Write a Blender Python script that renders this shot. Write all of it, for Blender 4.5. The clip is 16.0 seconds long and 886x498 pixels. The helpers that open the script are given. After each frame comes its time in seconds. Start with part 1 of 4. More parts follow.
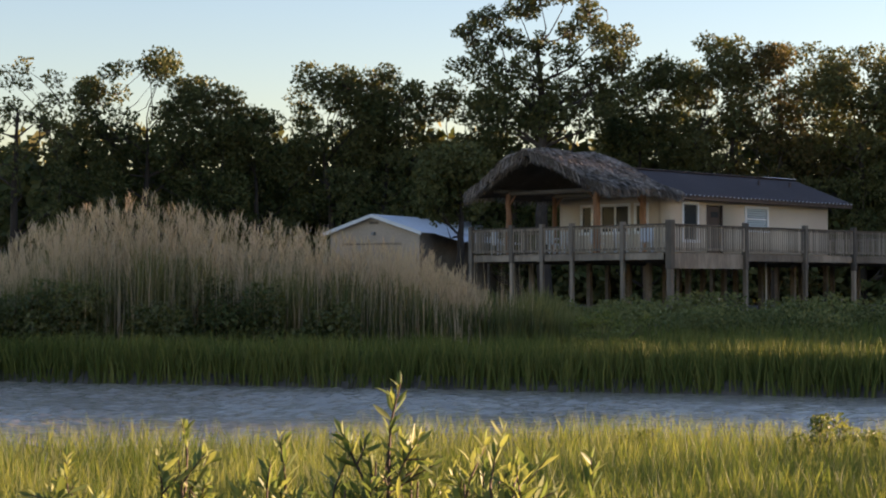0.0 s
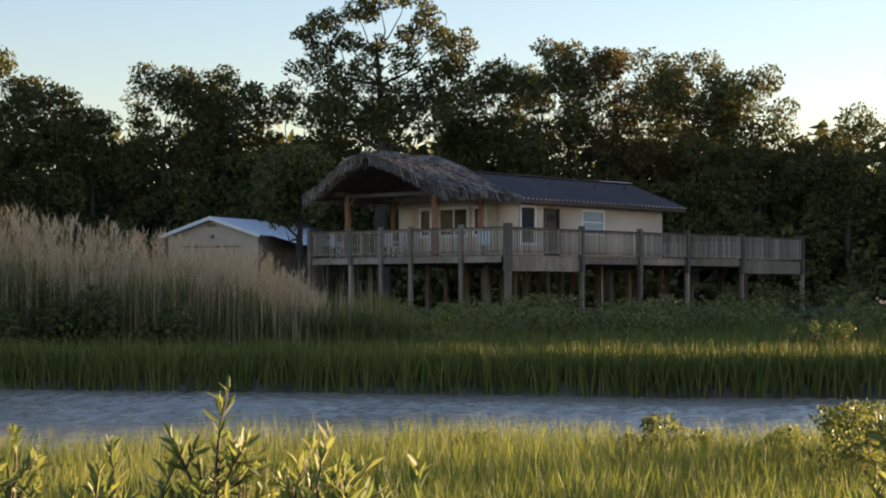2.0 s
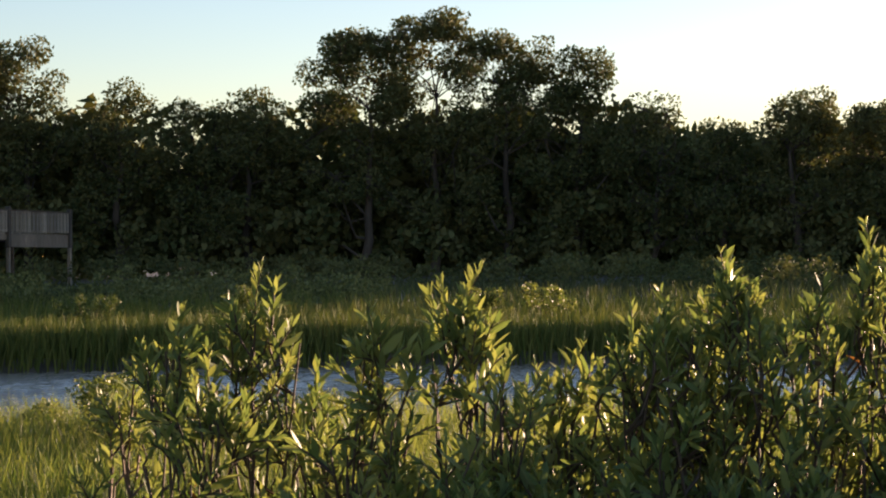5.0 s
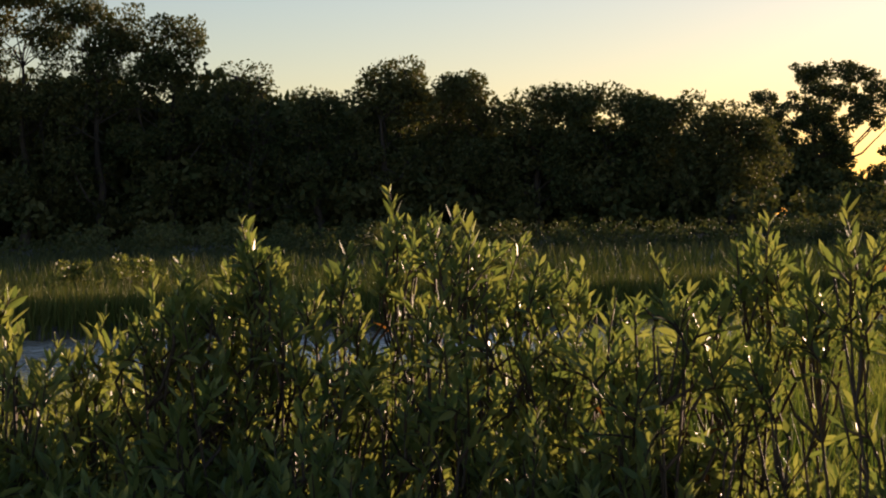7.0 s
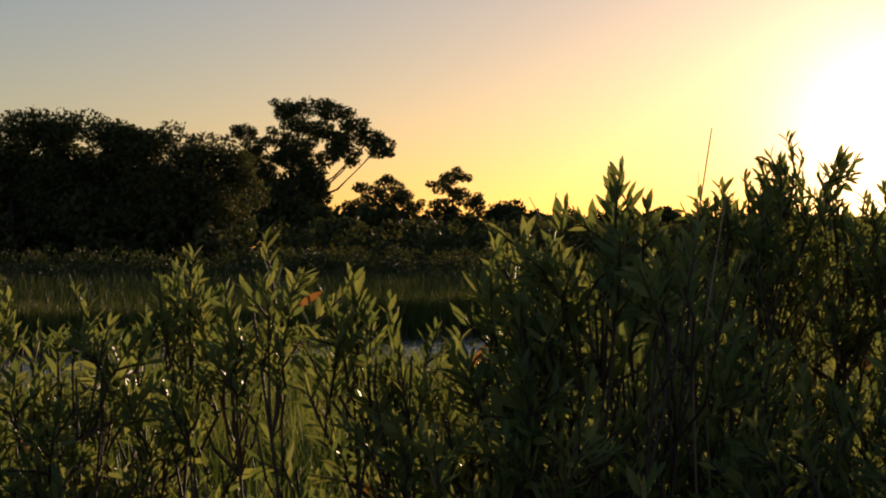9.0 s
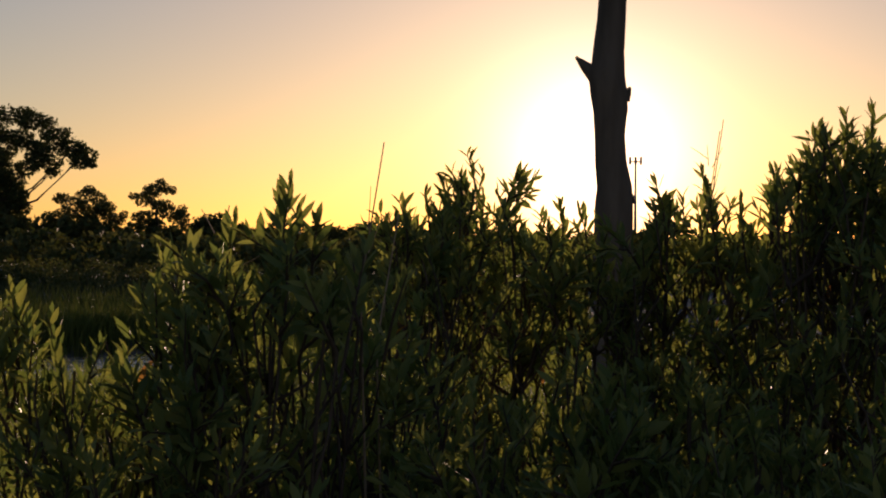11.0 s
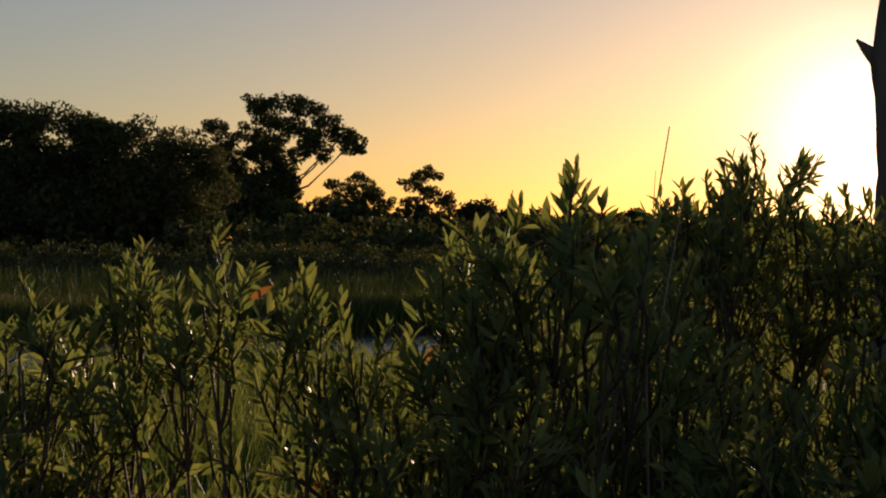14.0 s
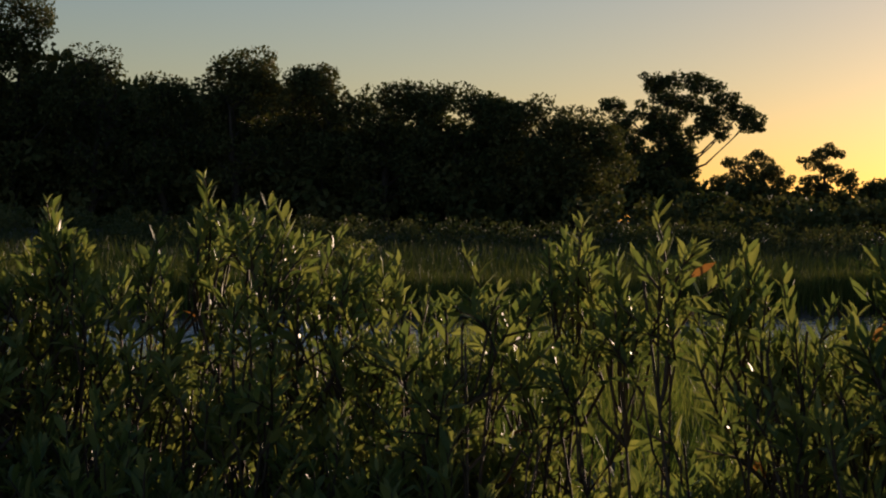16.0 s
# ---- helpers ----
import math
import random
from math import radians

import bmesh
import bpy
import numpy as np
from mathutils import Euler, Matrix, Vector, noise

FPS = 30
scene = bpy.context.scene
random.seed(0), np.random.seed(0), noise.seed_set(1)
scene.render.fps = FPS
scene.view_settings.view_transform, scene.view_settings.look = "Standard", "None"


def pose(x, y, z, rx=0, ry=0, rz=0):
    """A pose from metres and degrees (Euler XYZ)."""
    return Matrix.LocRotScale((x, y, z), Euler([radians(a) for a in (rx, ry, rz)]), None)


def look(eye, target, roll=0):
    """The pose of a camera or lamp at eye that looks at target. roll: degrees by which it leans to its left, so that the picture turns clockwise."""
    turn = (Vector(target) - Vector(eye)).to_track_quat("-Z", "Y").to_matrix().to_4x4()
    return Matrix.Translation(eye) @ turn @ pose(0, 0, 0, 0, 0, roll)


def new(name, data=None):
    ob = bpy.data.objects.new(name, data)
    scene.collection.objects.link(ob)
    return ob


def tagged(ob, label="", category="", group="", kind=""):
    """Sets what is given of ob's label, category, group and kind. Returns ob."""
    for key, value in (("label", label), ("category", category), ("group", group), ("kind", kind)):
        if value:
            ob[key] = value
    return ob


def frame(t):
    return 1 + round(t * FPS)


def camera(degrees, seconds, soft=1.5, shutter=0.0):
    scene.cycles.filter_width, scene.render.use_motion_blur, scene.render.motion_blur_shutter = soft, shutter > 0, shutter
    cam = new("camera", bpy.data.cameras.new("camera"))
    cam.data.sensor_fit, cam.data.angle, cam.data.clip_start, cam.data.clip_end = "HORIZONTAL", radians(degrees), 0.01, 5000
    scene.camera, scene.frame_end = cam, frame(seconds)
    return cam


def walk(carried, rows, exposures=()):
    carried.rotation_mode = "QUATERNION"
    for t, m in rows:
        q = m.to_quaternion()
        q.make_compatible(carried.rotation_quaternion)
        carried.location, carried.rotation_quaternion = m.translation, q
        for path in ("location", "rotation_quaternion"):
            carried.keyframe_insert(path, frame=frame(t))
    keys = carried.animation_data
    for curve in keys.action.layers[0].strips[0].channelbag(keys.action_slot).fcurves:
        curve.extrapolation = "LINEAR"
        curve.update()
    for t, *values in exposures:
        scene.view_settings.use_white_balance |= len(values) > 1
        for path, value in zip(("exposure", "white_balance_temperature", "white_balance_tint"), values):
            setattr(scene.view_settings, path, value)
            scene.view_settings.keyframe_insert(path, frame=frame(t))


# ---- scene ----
EYE = 2.3          # height of the lens above the creek
cam = camera(27.18, 16.0, soft=2.0)
WALK = [  # seconds, place from the tripod's axis, heading to the right of +y, tilt up, lean
    (0, -0.005, 0.590, -0.016, -3.80, 1.22, -0.08),
    (0.5, 0.017, 0.561, -0.017, -2.02, 1.17, -0.15),
    (1, 0.019, 0.536, -0.014, -0.95, 1.24, -0.10),
    (1.5, 0.022, 0.521, -0.010, 0.02, 1.30, -0.12),
    (2, 0.027, 0.507, -0.010, 1.21, 1.29, -0.17),
    (2.5, 0.019, 0.495, -0.003, 2.96, 1.28, 0.05),
    (3, 0.033, 0.485, -0.003, 5.58, 1.05, 0.24),
    (3.5, 0.047, 0.472, -0.002, 9.87, 0.93, 0.49),
    (4, 0.076, 0.457, -0.002, 15.18, 0.86, 0.60),
    (4.2, 0.085, 0.452, -0.002, 16.93, 0.66, 0.41),
    (5.2, 0.150, 0.447, 0.000, 25.35, 0.35, -0.75),
    (6.3, 0.225, 0.440, 0.001, 32.73, -0.05, -1.90),
    (6.5, 0.251, 0.429, 0.001, 33.69, -0.42, -1.61),
    (7, 0.310, 0.406, 0.001, 36.23, -0.84, -1.34),
    (7.5, 0.352, 0.400, 0.002, 40.17, -0.31, -1.14),
    (8, 0.375, 0.389, 0.004, 44.10, 0.19, -0.93),
    (8.5, 0.396, 0.369, 0.008, 48.70, 0.34, -0.55),
    (9, 0.408, 0.348, 0.002, 52.43, -0.07, -0.15),
    (9.5, 0.423, 0.338, -0.005, 55.07, 0.04, 0.21),
    (10, 0.445, 0.329, -0.001, 57.36, 0.39, 0.43),
    (10.2, 0.453, 0.327, 0.003, 58.24, 0.53, 0.35),
    (11.2, 0.474, 0.303, 0.000, 62.30, 0.25, 0.40),
    (11.7, 0.482, 0.292, -0.003, 63.20, 0.00, 0.46),
    (12.3, 0.483, 0.288, -0.005, 62.49, -0.24, 0.53),
    (12.5, 0.482, 0.294, -0.003, 61.82, -0.23, 0.53),
    (13, 0.473, 0.317, 0.002, 58.53, 0.06, 0.61),
    (13.5, 0.462, 0.333, -0.001, 55.90, 0.02, 0.73),
    (14, 0.456, 0.343, -0.002, 53.35, -0.12, 0.74),
    (14.5, 0.442, 0.368, -0.009, 48.90, -0.17, 0.76),
    (15, 0.426, 0.392, -0.010, 45.23, -0.50, 0.73),
    (15.5, 0.416, 0.406, -0.008, 42.80, -0.95, 0.93),
    (16, 0.411, 0.418, -0.008, 41.04, -0.98, 1.03),
]


def heading(yaw, pitch):
    y, p = radians(yaw), radians(pitch)
    return Vector((math.sin(y) * math.cos(p), math.cos(y) * math.cos(p), math.sin(p)))


def row_pose(x, y, z, yaw, pitch, roll):
    eye = Vector((x, y, z + EYE))
    return look(eye, eye + 10 * heading(yaw, pitch), roll)


walk(cam, [(r[0], row_pose(*r[1:])) for r in WALK],
     exposures=[(0, 2.75, 5850, 31), (4.2, 2.6, 5700, 27), (6.3, 1.9, 5800, 27), (7, 1.6, 5800, 27), (8, 1, 5850, 28), (9, 0.7, 5800, 30), (10, 0.5, 5800, 31), (13, 0.5, 5800, 31), (14.5, 0.45, 5650, 27), (16, 0.65, 5500, 23)])

# ---- sky and sun ----
SUN_AZ, SUN_EL = 66.4, 3.1
world = bpy.data.worlds.new("sky")
scene.world = world
world.use_nodes = True
wn = world.node_tree.nodes
sky = wn.new("ShaderNodeTexSky")
sky.sky_type, sky.sun_disc = "NISHITA", False
sky.sun_elevation, sky.sun_rotation = radians(SUN_EL), radians(SUN_AZ)
sky.air_density, sky.dust_density, sky.ozone_density = 1.0, 0.3, 1.6
# added glow round the low sun: hazy aureole and lens bloom painted into the sky
wl = world.node_tree.links
coord = wn.new("ShaderNodeTexCoord")
toward = wn.new("ShaderNodeVectorMath")
toward.operation = "DOT_PRODUCT"
toward.inputs[1].default_value = heading(SUN_AZ, SUN_EL)
wl.new(coord.outputs["Generated"], toward.inputs[0])
glow = sky.outputs[0]
for sharp, colour in ((900.0, (16, 13, 9)), (170.0, (4.0, 2.8, 1.1)), (28.0, (0.5, 0.13, 0.0))):
    lobe = wn.new("ShaderNodeMath")
    lobe.operation, lobe.use_clamp = "POWER", False
    clear = wn.new("ShaderNodeMath")
    clear.operation = "MAXIMUM"
    clear.inputs[1].default_value = 0.0
    wl.new(toward.outputs["Value"], clear.inputs[0])
    wl.new(clear.outputs[0], lobe.inputs[0])
    lobe.inputs[1].default_value = sharp
    tint = wn.new("ShaderNodeVectorMath")
    tint.operation = "SCALE"
    tint.inputs[0].default_value = colour
    wl.new(lobe.outputs[0], tint.inputs["Scale"])
    both = wn.new("ShaderNodeVectorMath")
    both.operation = "ADD"
    wl.new(glow, both.inputs[0])
    wl.new(tint.outputs[0], both.inputs[1])
    glow = both.outputs[0]
wl.new(glow, wn["Background"].inputs[0])
wn["Background"].inputs[1].default_value = 0.07
lamp = bpy.data.lights.new("sun", "SUN")
lamp.energy, lamp.angle, lamp.color = 3.6, radians(0.6), (1.0, 0.68, 0.36)
sun = new("sun", lamp)
sun.matrix_world = look(heading(SUN_AZ, SUN_EL) * 50, (0, 0, 0))

# ---- materials ----
def material(name, colour, rough=0.8, metal=0.0, vary=0.25, grain=8.0, coarse=0.6, bump=0.15, across=(1, 1, 1), spec=0.3, vary_from="object", hue=None):
    """A surface with colour that varies at two scales and a fine relief. grain, coarse: noise scales per metre."""
    m = bpy.data.materials.new(name)
    m.use_nodes = True
    nt = m.node_tree
    nd, ln = nt.nodes, nt.links
    b = nd["Principled BSDF"]
    b.inputs["Roughness"].default_value = rough
    b.inputs["Metallic"].default_value = metal
    b.inputs["Specular IOR Level"].default_value = spec
    tc = nd.new("ShaderNodeTexCoord")
    mp = nd.new("ShaderNodeMapping")
    mp.inputs["Scale"].default_value = across
    ln.new(tc.outputs["Object"], mp.inputs["Vector"])
    fine, wide = nd.new("ShaderNodeTexNoise"), nd.new("ShaderNodeTexNoise")
    fine.inputs["Scale"].default_value, fine.inputs["Detail"].default_value = grain, 4
    wide.inputs["Scale"].default_value, wide.inputs["Detail"].default_value = coarse, 3
    for n in (fine, wide):
        ln.new(mp.outputs[0], n.inputs["Vector"])
    mix = nd.new("ShaderNodeMath")
    mix.operation = "MULTIPLY_ADD"
    ln.new(fine.outputs[0], mix.inputs[0])
    mix.inputs[1].default_value = 0.6
    ln.new(wide.outputs[0], mix.inputs[2])
    add = nd.new("ShaderNodeMath")
    add.operation = "MULTIPLY_ADD"
    if vary_from == "island":
        g = nd.new("ShaderNodeNewGeometry")
        ln.new(g.outputs["Random Per Island"], add.inputs[0])
    else:
        g = nd.new("ShaderNodeObjectInfo")
        ln.new(g.outputs["Random"], add.inputs[0])
    add.inputs[1].default_value = 0.5
    ln.new(mix.outputs[0], add.inputs[2])
    ramp = nd.new("ShaderNodeValToRGB")
    lo = [max(0, c * (1 - vary * 1.6)) for c in colour]
    hi = hue or [min(1, c * (1 + vary * 1.6)) for c in colour]
    ramp.color_ramp.elements[0].position, ramp.color_ramp.elements[1].position = 0.5, 1.6 / 1.6
    ramp.color_ramp.elements[0].color, ramp.color_ramp.elements[1].color = (*lo, 1), (*hi, 1)
    mid = ramp.color_ramp.elements.new(0.85)
    mid.color = (*colour, 1)
    sc = nd.new("ShaderNodeMath")
    sc.operation = "MULTIPLY"
    sc.inputs[1].default_value = 0.78
    ln.new(add.outputs[0], sc.inputs[0])
    ln.new(sc.outputs[0], ramp.inputs[0])
    ln.new(ramp.outputs[0], b.inputs["Base Color"])
    if bump:
        bp = nd.new("ShaderNodeBump")
        bp.inputs["Strength"].default_value, bp.inputs["Distance"].default_value = bump, 0.02
        ln.new(fine.outputs[0], bp.inputs["Height"])
        ln.new(bp.outputs[0], b.inputs["Normal"])
    return m


def leaf_material(name, colours, through_share=0.4, rough=0.5, coarse=0.4, clear=1.0, spec=0.35):
    """Leaves: three colours spread over the leaves, with light shining through them."""
    m = bpy.data.materials.new(name)
    m.use_nodes = True
    nt = m.node_tree
    nd, ln = nt.nodes, nt.links
    b = nd["Principled BSDF"]
    b.inputs["Roughness"].default_value = rough
    b.inputs["Specular IOR Level"].default_value = spec
    g = nd.new("ShaderNodeNewGeometry")
    o = nd.new("ShaderNodeObjectInfo")
    tc = nd.new("ShaderNodeTexCoord")
    n = nd.new("ShaderNodeTexNoise")
    n.inputs["Scale"].default_value, n.inputs["Detail"].default_value = coarse, 3
    ln.new(tc.outputs["Object"], n.inputs["Vector"])
    a = nd.new("ShaderNodeMath")
    a.operation = "MULTIPLY_ADD"
    a.inputs[1].default_value = 0.55
    ln.new(g.outputs["Random Per Island"], a.inputs[0])
    ln.new(n.outputs[0], a.inputs[2])
    c = nd.new("ShaderNodeMath")
    c.operation = "MULTIPLY_ADD"
    c.inputs[1].default_value = 0.25
    ln.new(o.outputs["Random"], c.inputs[0])
    ln.new(a.outputs[0], c.inputs[2])
    ramp = nd.new("ShaderNodeValToRGB")
    e = ramp.color_ramp.elements
    e[0].position, e[1].position = 0.45, 1.0
    e[0].color, e[1].color = (*colours[0], 1), (*colours[2], 1)
    e.new(0.78).color = (*colours[1], 1)
    ln.new(c.outputs[0], ramp.inputs[0])
    ln.new(ramp.outputs[0], b.inputs["Base Color"])
    t = nd.new("ShaderNodeBsdfTranslucent")
    bright = nd.new("ShaderNodeMixRGB")
    bright.blend_type, bright.inputs[0].default_value = "MULTIPLY", 1.0
    bright.inputs[2].default_value = (1.27 * clear, 1.3 * clear, 0.65 * clear, 1)
    ln.new(ramp.outputs[0], bright.inputs[1])
    ln.new(bright.outputs[0], t.inputs[0])
    ms = nd.new("ShaderNodeMixShader")
    ms.inputs[0].default_value = through_share
    ln.new(b.outputs[0], ms.inputs[1])
    ln.new(t.outputs[0], ms.inputs[2])
    ln.new(ms.outputs[0], nd["Material Output"].inputs[0])
    return m


MUD = material("marsh_mud", (0.10, 0.085, 0.07), 0.75, vary=0.35, grain=6, coarse=0.25, bump=0.5)
WOOD = material("weathered_deck_wood", (0.25, 0.205, 0.155), 0.85, vary=0.3, grain=9, coarse=0.8, bump=0.3, across=(1, 1, 0.25))
# timber with shade put into the colour, darker than WOOD
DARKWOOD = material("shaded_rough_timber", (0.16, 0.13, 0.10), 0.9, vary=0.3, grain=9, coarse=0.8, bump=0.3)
POSTWOOD = material("dark_weathered_rail_wood", (0.15, 0.125, 0.098), 0.88, vary=0.35, grain=9, coarse=0.8, bump=0.35, across=(1, 1, 0.25))
PALEWOOD = material("pale_weathered_baluster_wood", (0.33, 0.275, 0.21), 0.85, vary=0.35, grain=9, coarse=0.8, bump=0.25, across=(1, 1, 0.25))
CEDAR = material("peeled_cedar_log", (0.32, 0.165, 0.085), 0.75, vary=0.3, grain=12, coarse=1.2, bump=0.4, across=(1, 1, 0.2))
THATCH = material("dry_palm_thatch", (0.235, 0.20, 0.17), 0.95, vary=0.45, grain=14, coarse=0.9, bump=0.6, vary_from="island")
# darker thatch: the shade inside the shelter is put into its colour
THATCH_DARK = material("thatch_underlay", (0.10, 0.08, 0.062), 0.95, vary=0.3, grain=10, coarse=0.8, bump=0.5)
WALL = material("cream_siding", (0.62, 0.53, 0.40), 0.75, vary=0.08, grain=20, coarse=0.5, bump=0.05)
TRIM = material("white_trim_paint", (0.82, 0.82, 0.80), 0.5, vary=0.05, grain=15, coarse=0.7, bump=0.03)
ROOF = material("dark_brown_metal_roof", (0.075, 0.058, 0.055), 0.7, metal=0.0, vary=0.15, grain=10, coarse=0.4, bump=0.03)
DOORM = material("dark_door_paint", (0.035, 0.023, 0.018), 0.5, vary=0.15, grain=12, bump=0.05)
SHEDWALL = material("beige_sheet_metal", (0.46, 0.38, 0.29), 0.6, vary=0.1, grain=10, coarse=0.4, bump=0.04)
SHEDROOF = material("galvanised_roof", (0.76, 0.79, 0.84), 0.5, metal=0.0, vary=0.08, grain=6, coarse=0.3, bump=0.02)
BARK = material("tree_bark", (0.055, 0.043, 0.033), 0.95, vary=0.35, grain=10, coarse=1.5, bump=0.8, across=(1, 1, 0.25))
SNAG = material("dead_trunk_wood", (0.13, 0.10, 0.075), 0.9, vary=0.35, grain=14, coarse=2.0, bump=0.9, across=(1, 1, 0.2))
STEM = material("shrub_stem", (0.085, 0.06, 0.04), 0.8, vary=0.3, grain=40, coarse=4, bump=0.3)
DRY = material("dry_stalk", (0.38, 0.27, 0.17), 0.9, vary=0.3, grain=30, coarse=3, bump=0.2)
STEEL = material("grey_steel", (0.25, 0.25, 0.26), 0.5, metal=0.7, vary=0.1, grain=6, bump=0.02)
BLIND = material("pale_blue_blind", (0.42, 0.50, 0.52), 0.6, vary=0.06, grain=8, bump=0.02)
PLASTIC = material("pale_patio_plastic", (0.62, 0.63, 0.64), 0.5, vary=0.06, grain=8, bump=0.02)
TREELEAF = leaf_material("oak_foliage", [(0.045, 0.062, 0.022), (0.086, 0.102, 0.035), (0.139, 0.135, 0.050)], 0.16, 0.75, 0.25, spec=0.12)
TREELEAF2 = leaf_material("rusty_foliage", [(0.046, 0.048, 0.020), (0.086, 0.086, 0.030), (0.161, 0.121, 0.046)], 0.2, 0.75, 0.25, spec=0.12)
UNDER = leaf_material("bank_bush_foliage", [(0.070, 0.088, 0.031), (0.121, 0.136, 0.048), (0.201, 0.203, 0.076)], 0.15, 0.75, 0.3, spec=0.12)
SHRUBLEAF = leaf_material("marsh_elder_leaf", [(0.081, 0.118, 0.040), (0.140, 0.179, 0.058), (0.242, 0.256, 0.084)], 0.31, 0.5, 3.0, spec=0.22, clear=1.25)
BUSHLEAF = leaf_material("bank_bush_leaf", [(0.06, 0.085, 0.02), (0.11, 0.14, 0.035), (0.20, 0.21, 0.06)], 0.4, 0.5, 1.5)
OLDLEAF = leaf_material("withered_leaf", [(0.30, 0.12, 0.03), (0.38, 0.16, 0.05), (0.42, 0.21, 0.07)], 0.38, 0.85, 3.0, spec=0.05, clear=0.75)
GRASS = leaf_material("cordgrass", [(0.050, 0.079, 0.014), (0.101, 0.139, 0.025), (0.204, 0.216, 0.055)], 0.45, 0.6, 0.25)
# darker than FARGRASS: the shade before the wood is put into the colours
MEADOW = leaf_material("meadow_grass", [(0.033, 0.045, 0.014), (0.055, 0.070, 0.020), (0.094, 0.100, 0.035)], 0.15, 0.7, 0.12)
FARGRASS = leaf_material("far_cordgrass", [(0.068, 0.092, 0.020), (0.115, 0.139, 0.031), (0.182, 0.181, 0.050)], 0.14, 0.75, 0.12, spec=0.12)
REEDGREEN = leaf_material("reed_leaves", [(0.062, 0.079, 0.025), (0.112, 0.129, 0.044), (0.209, 0.197, 0.076)], 0.35, 0.6, 0.3)
REEDTAN = leaf_material("dry_reed_canes", [(0.264, 0.186, 0.122), (0.436, 0.322, 0.218), (0.581, 0.446, 0.320)], 0.3, 0.8, 0.3)


def glass_pane(name):
    m = bpy.data.materials.new(name)
    m.use_nodes = True
    b = m.node_tree.nodes["Principled BSDF"]
    b.inputs["Base Color"].default_value = (0.03, 0.04, 0.045, 1)
    b.inputs["Roughness"].default_value = 0.12
    b.inputs["Specular IOR Level"].default_value = 0.15
    return m


def water_material():
    m = bpy.data.materials.new("creek_water")
    m.use_nodes = True
    nd, ln = m.node_tree.nodes, m.node_tree.links
    b = nd["Principled BSDF"]
    b.inputs["Base Color"].default_value = (0.30, 0.25, 0.185, 1)
    b.inputs["Roughness"].default_value = 0.16
    b.inputs["IOR"].default_value = 1.33
    tc = nd.new("ShaderNodeTexCoord")
    mp = nd.new("ShaderNodeMapping")
    mp.inputs["Scale"].default_value = (0.7, 2.0, 1)
    ln.new(tc.outputs["Object"], mp.inputs["Vector"])
    a, c = nd.new("ShaderNodeTexNoise"), nd.new("ShaderNodeTexNoise")
    a.inputs["Scale"].default_value, a.inputs["Detail"].default_value = 5.0, 3
    c.inputs["Scale"].default_value, c.inputs["Detail"].default_value = 2.2, 2
    s = nd.new("ShaderNodeMath")
    s.operation = "MULTIPLY_ADD"
    s.inputs[1].default_value = 0.5
    for n in (a, c):
        ln.new(mp.outputs[0], n.inputs["Vector"])
    ln.new(a.outputs[0], s.inputs[0])
    ln.new(c.outputs[0], s.inputs[2])
    bp = nd.new("ShaderNodeBump")
    bp.inputs["Strength"].default_value, bp.inputs["Distance"].default_value = 1.0, 0.07
    ln.new(s.outputs[0], bp.inputs["Height"])
    ln.new(bp.outputs[0], b.inputs["Normal"])
    return m


GLASS = glass_pane("window_glass")
WATER = water_material()

# ---- builders ----
def fast_mesh(name, verts, faces, mat):
    """A mesh from arrays: verts n x 3, faces m x k."""
    verts, faces = np.asarray(verts, np.float32), np.asarray(faces, np.int32)
    me = bpy.data.meshes.new(name)
    m, k = faces.shape
    me.vertices.add(len(verts))
    me.vertices.foreach_set("co", verts.ravel())
    me.loops.add(m * k)
    me.loops.foreach_set("vertex_index", faces.ravel())
    me.polygons.add(m)
    me.polygons.foreach_set("loop_start", np.arange(0, m * k, k, dtype=np.int32))
    me.update(calc_edges=True)
    me.materials.append(mat)
    return me


def thing(name, place, label, category, group="", kind="", turn=0.0):
    ob = new(name)
    ob.matrix_world = pose(*place, 0, 0, turn)
    return tagged(ob, label, category, group, kind)


def under(ob, parent, label=""):
    ob.parent = parent
    return tagged(ob, label)


def part(name, bm, mat, parent, label=""):
    me = bpy.data.meshes.new(name)
    bm.to_mesh(me)
    bm.free()
    me.materials.append(mat)
    return under(new(name, me), parent, label)


def box_bm(x0, x1, y0, y1, z0, z1, bevel=0.01):
    bm = bmesh.new()
    bmesh.ops.create_cube(bm, size=1)
    for v in bm.verts:
        v.co = ((x0 + x1) / 2 + v.co.x * (x1 - x0), (y0 + y1) / 2 + v.co.y * (y1 - y0), (z0 + z1) / 2 + v.co.z * (z1 - z0))
    if bevel:
        bmesh.ops.bevel(bm, geom=bm.edges[:], offset=bevel, segments=1, affect="EDGES")
    return bm


def tube_arrays(points, radii, sides=7):
    """A tapered tube along points, as verts and quads."""
    pts = [Vector(p) for p in points]
    vs, fs = [], []
    for i, p in enumerate(pts):
        d = (pts[min(i + 1, len(pts) - 1)] - pts[max(i - 1, 0)]).normalized()
        a = d.orthogonal().normalized() if abs(d.z) < 0.9 else Vector((1, 0, 0)).cross(d).normalized()
        b = d.cross(a)
        for k in range(sides):
            t = 2 * math.pi * k / sides
            vs.append(p + radii[i] * (math.cos(t) * a + math.sin(t) * b))
        if i:
            o = (i - 1) * sides
            fs += [(o + k, o + (k + 1) % sides, o + sides + (k + 1) % sides, o + sides + k) for k in range(sides)]
    return [tuple(v) for v in vs], fs


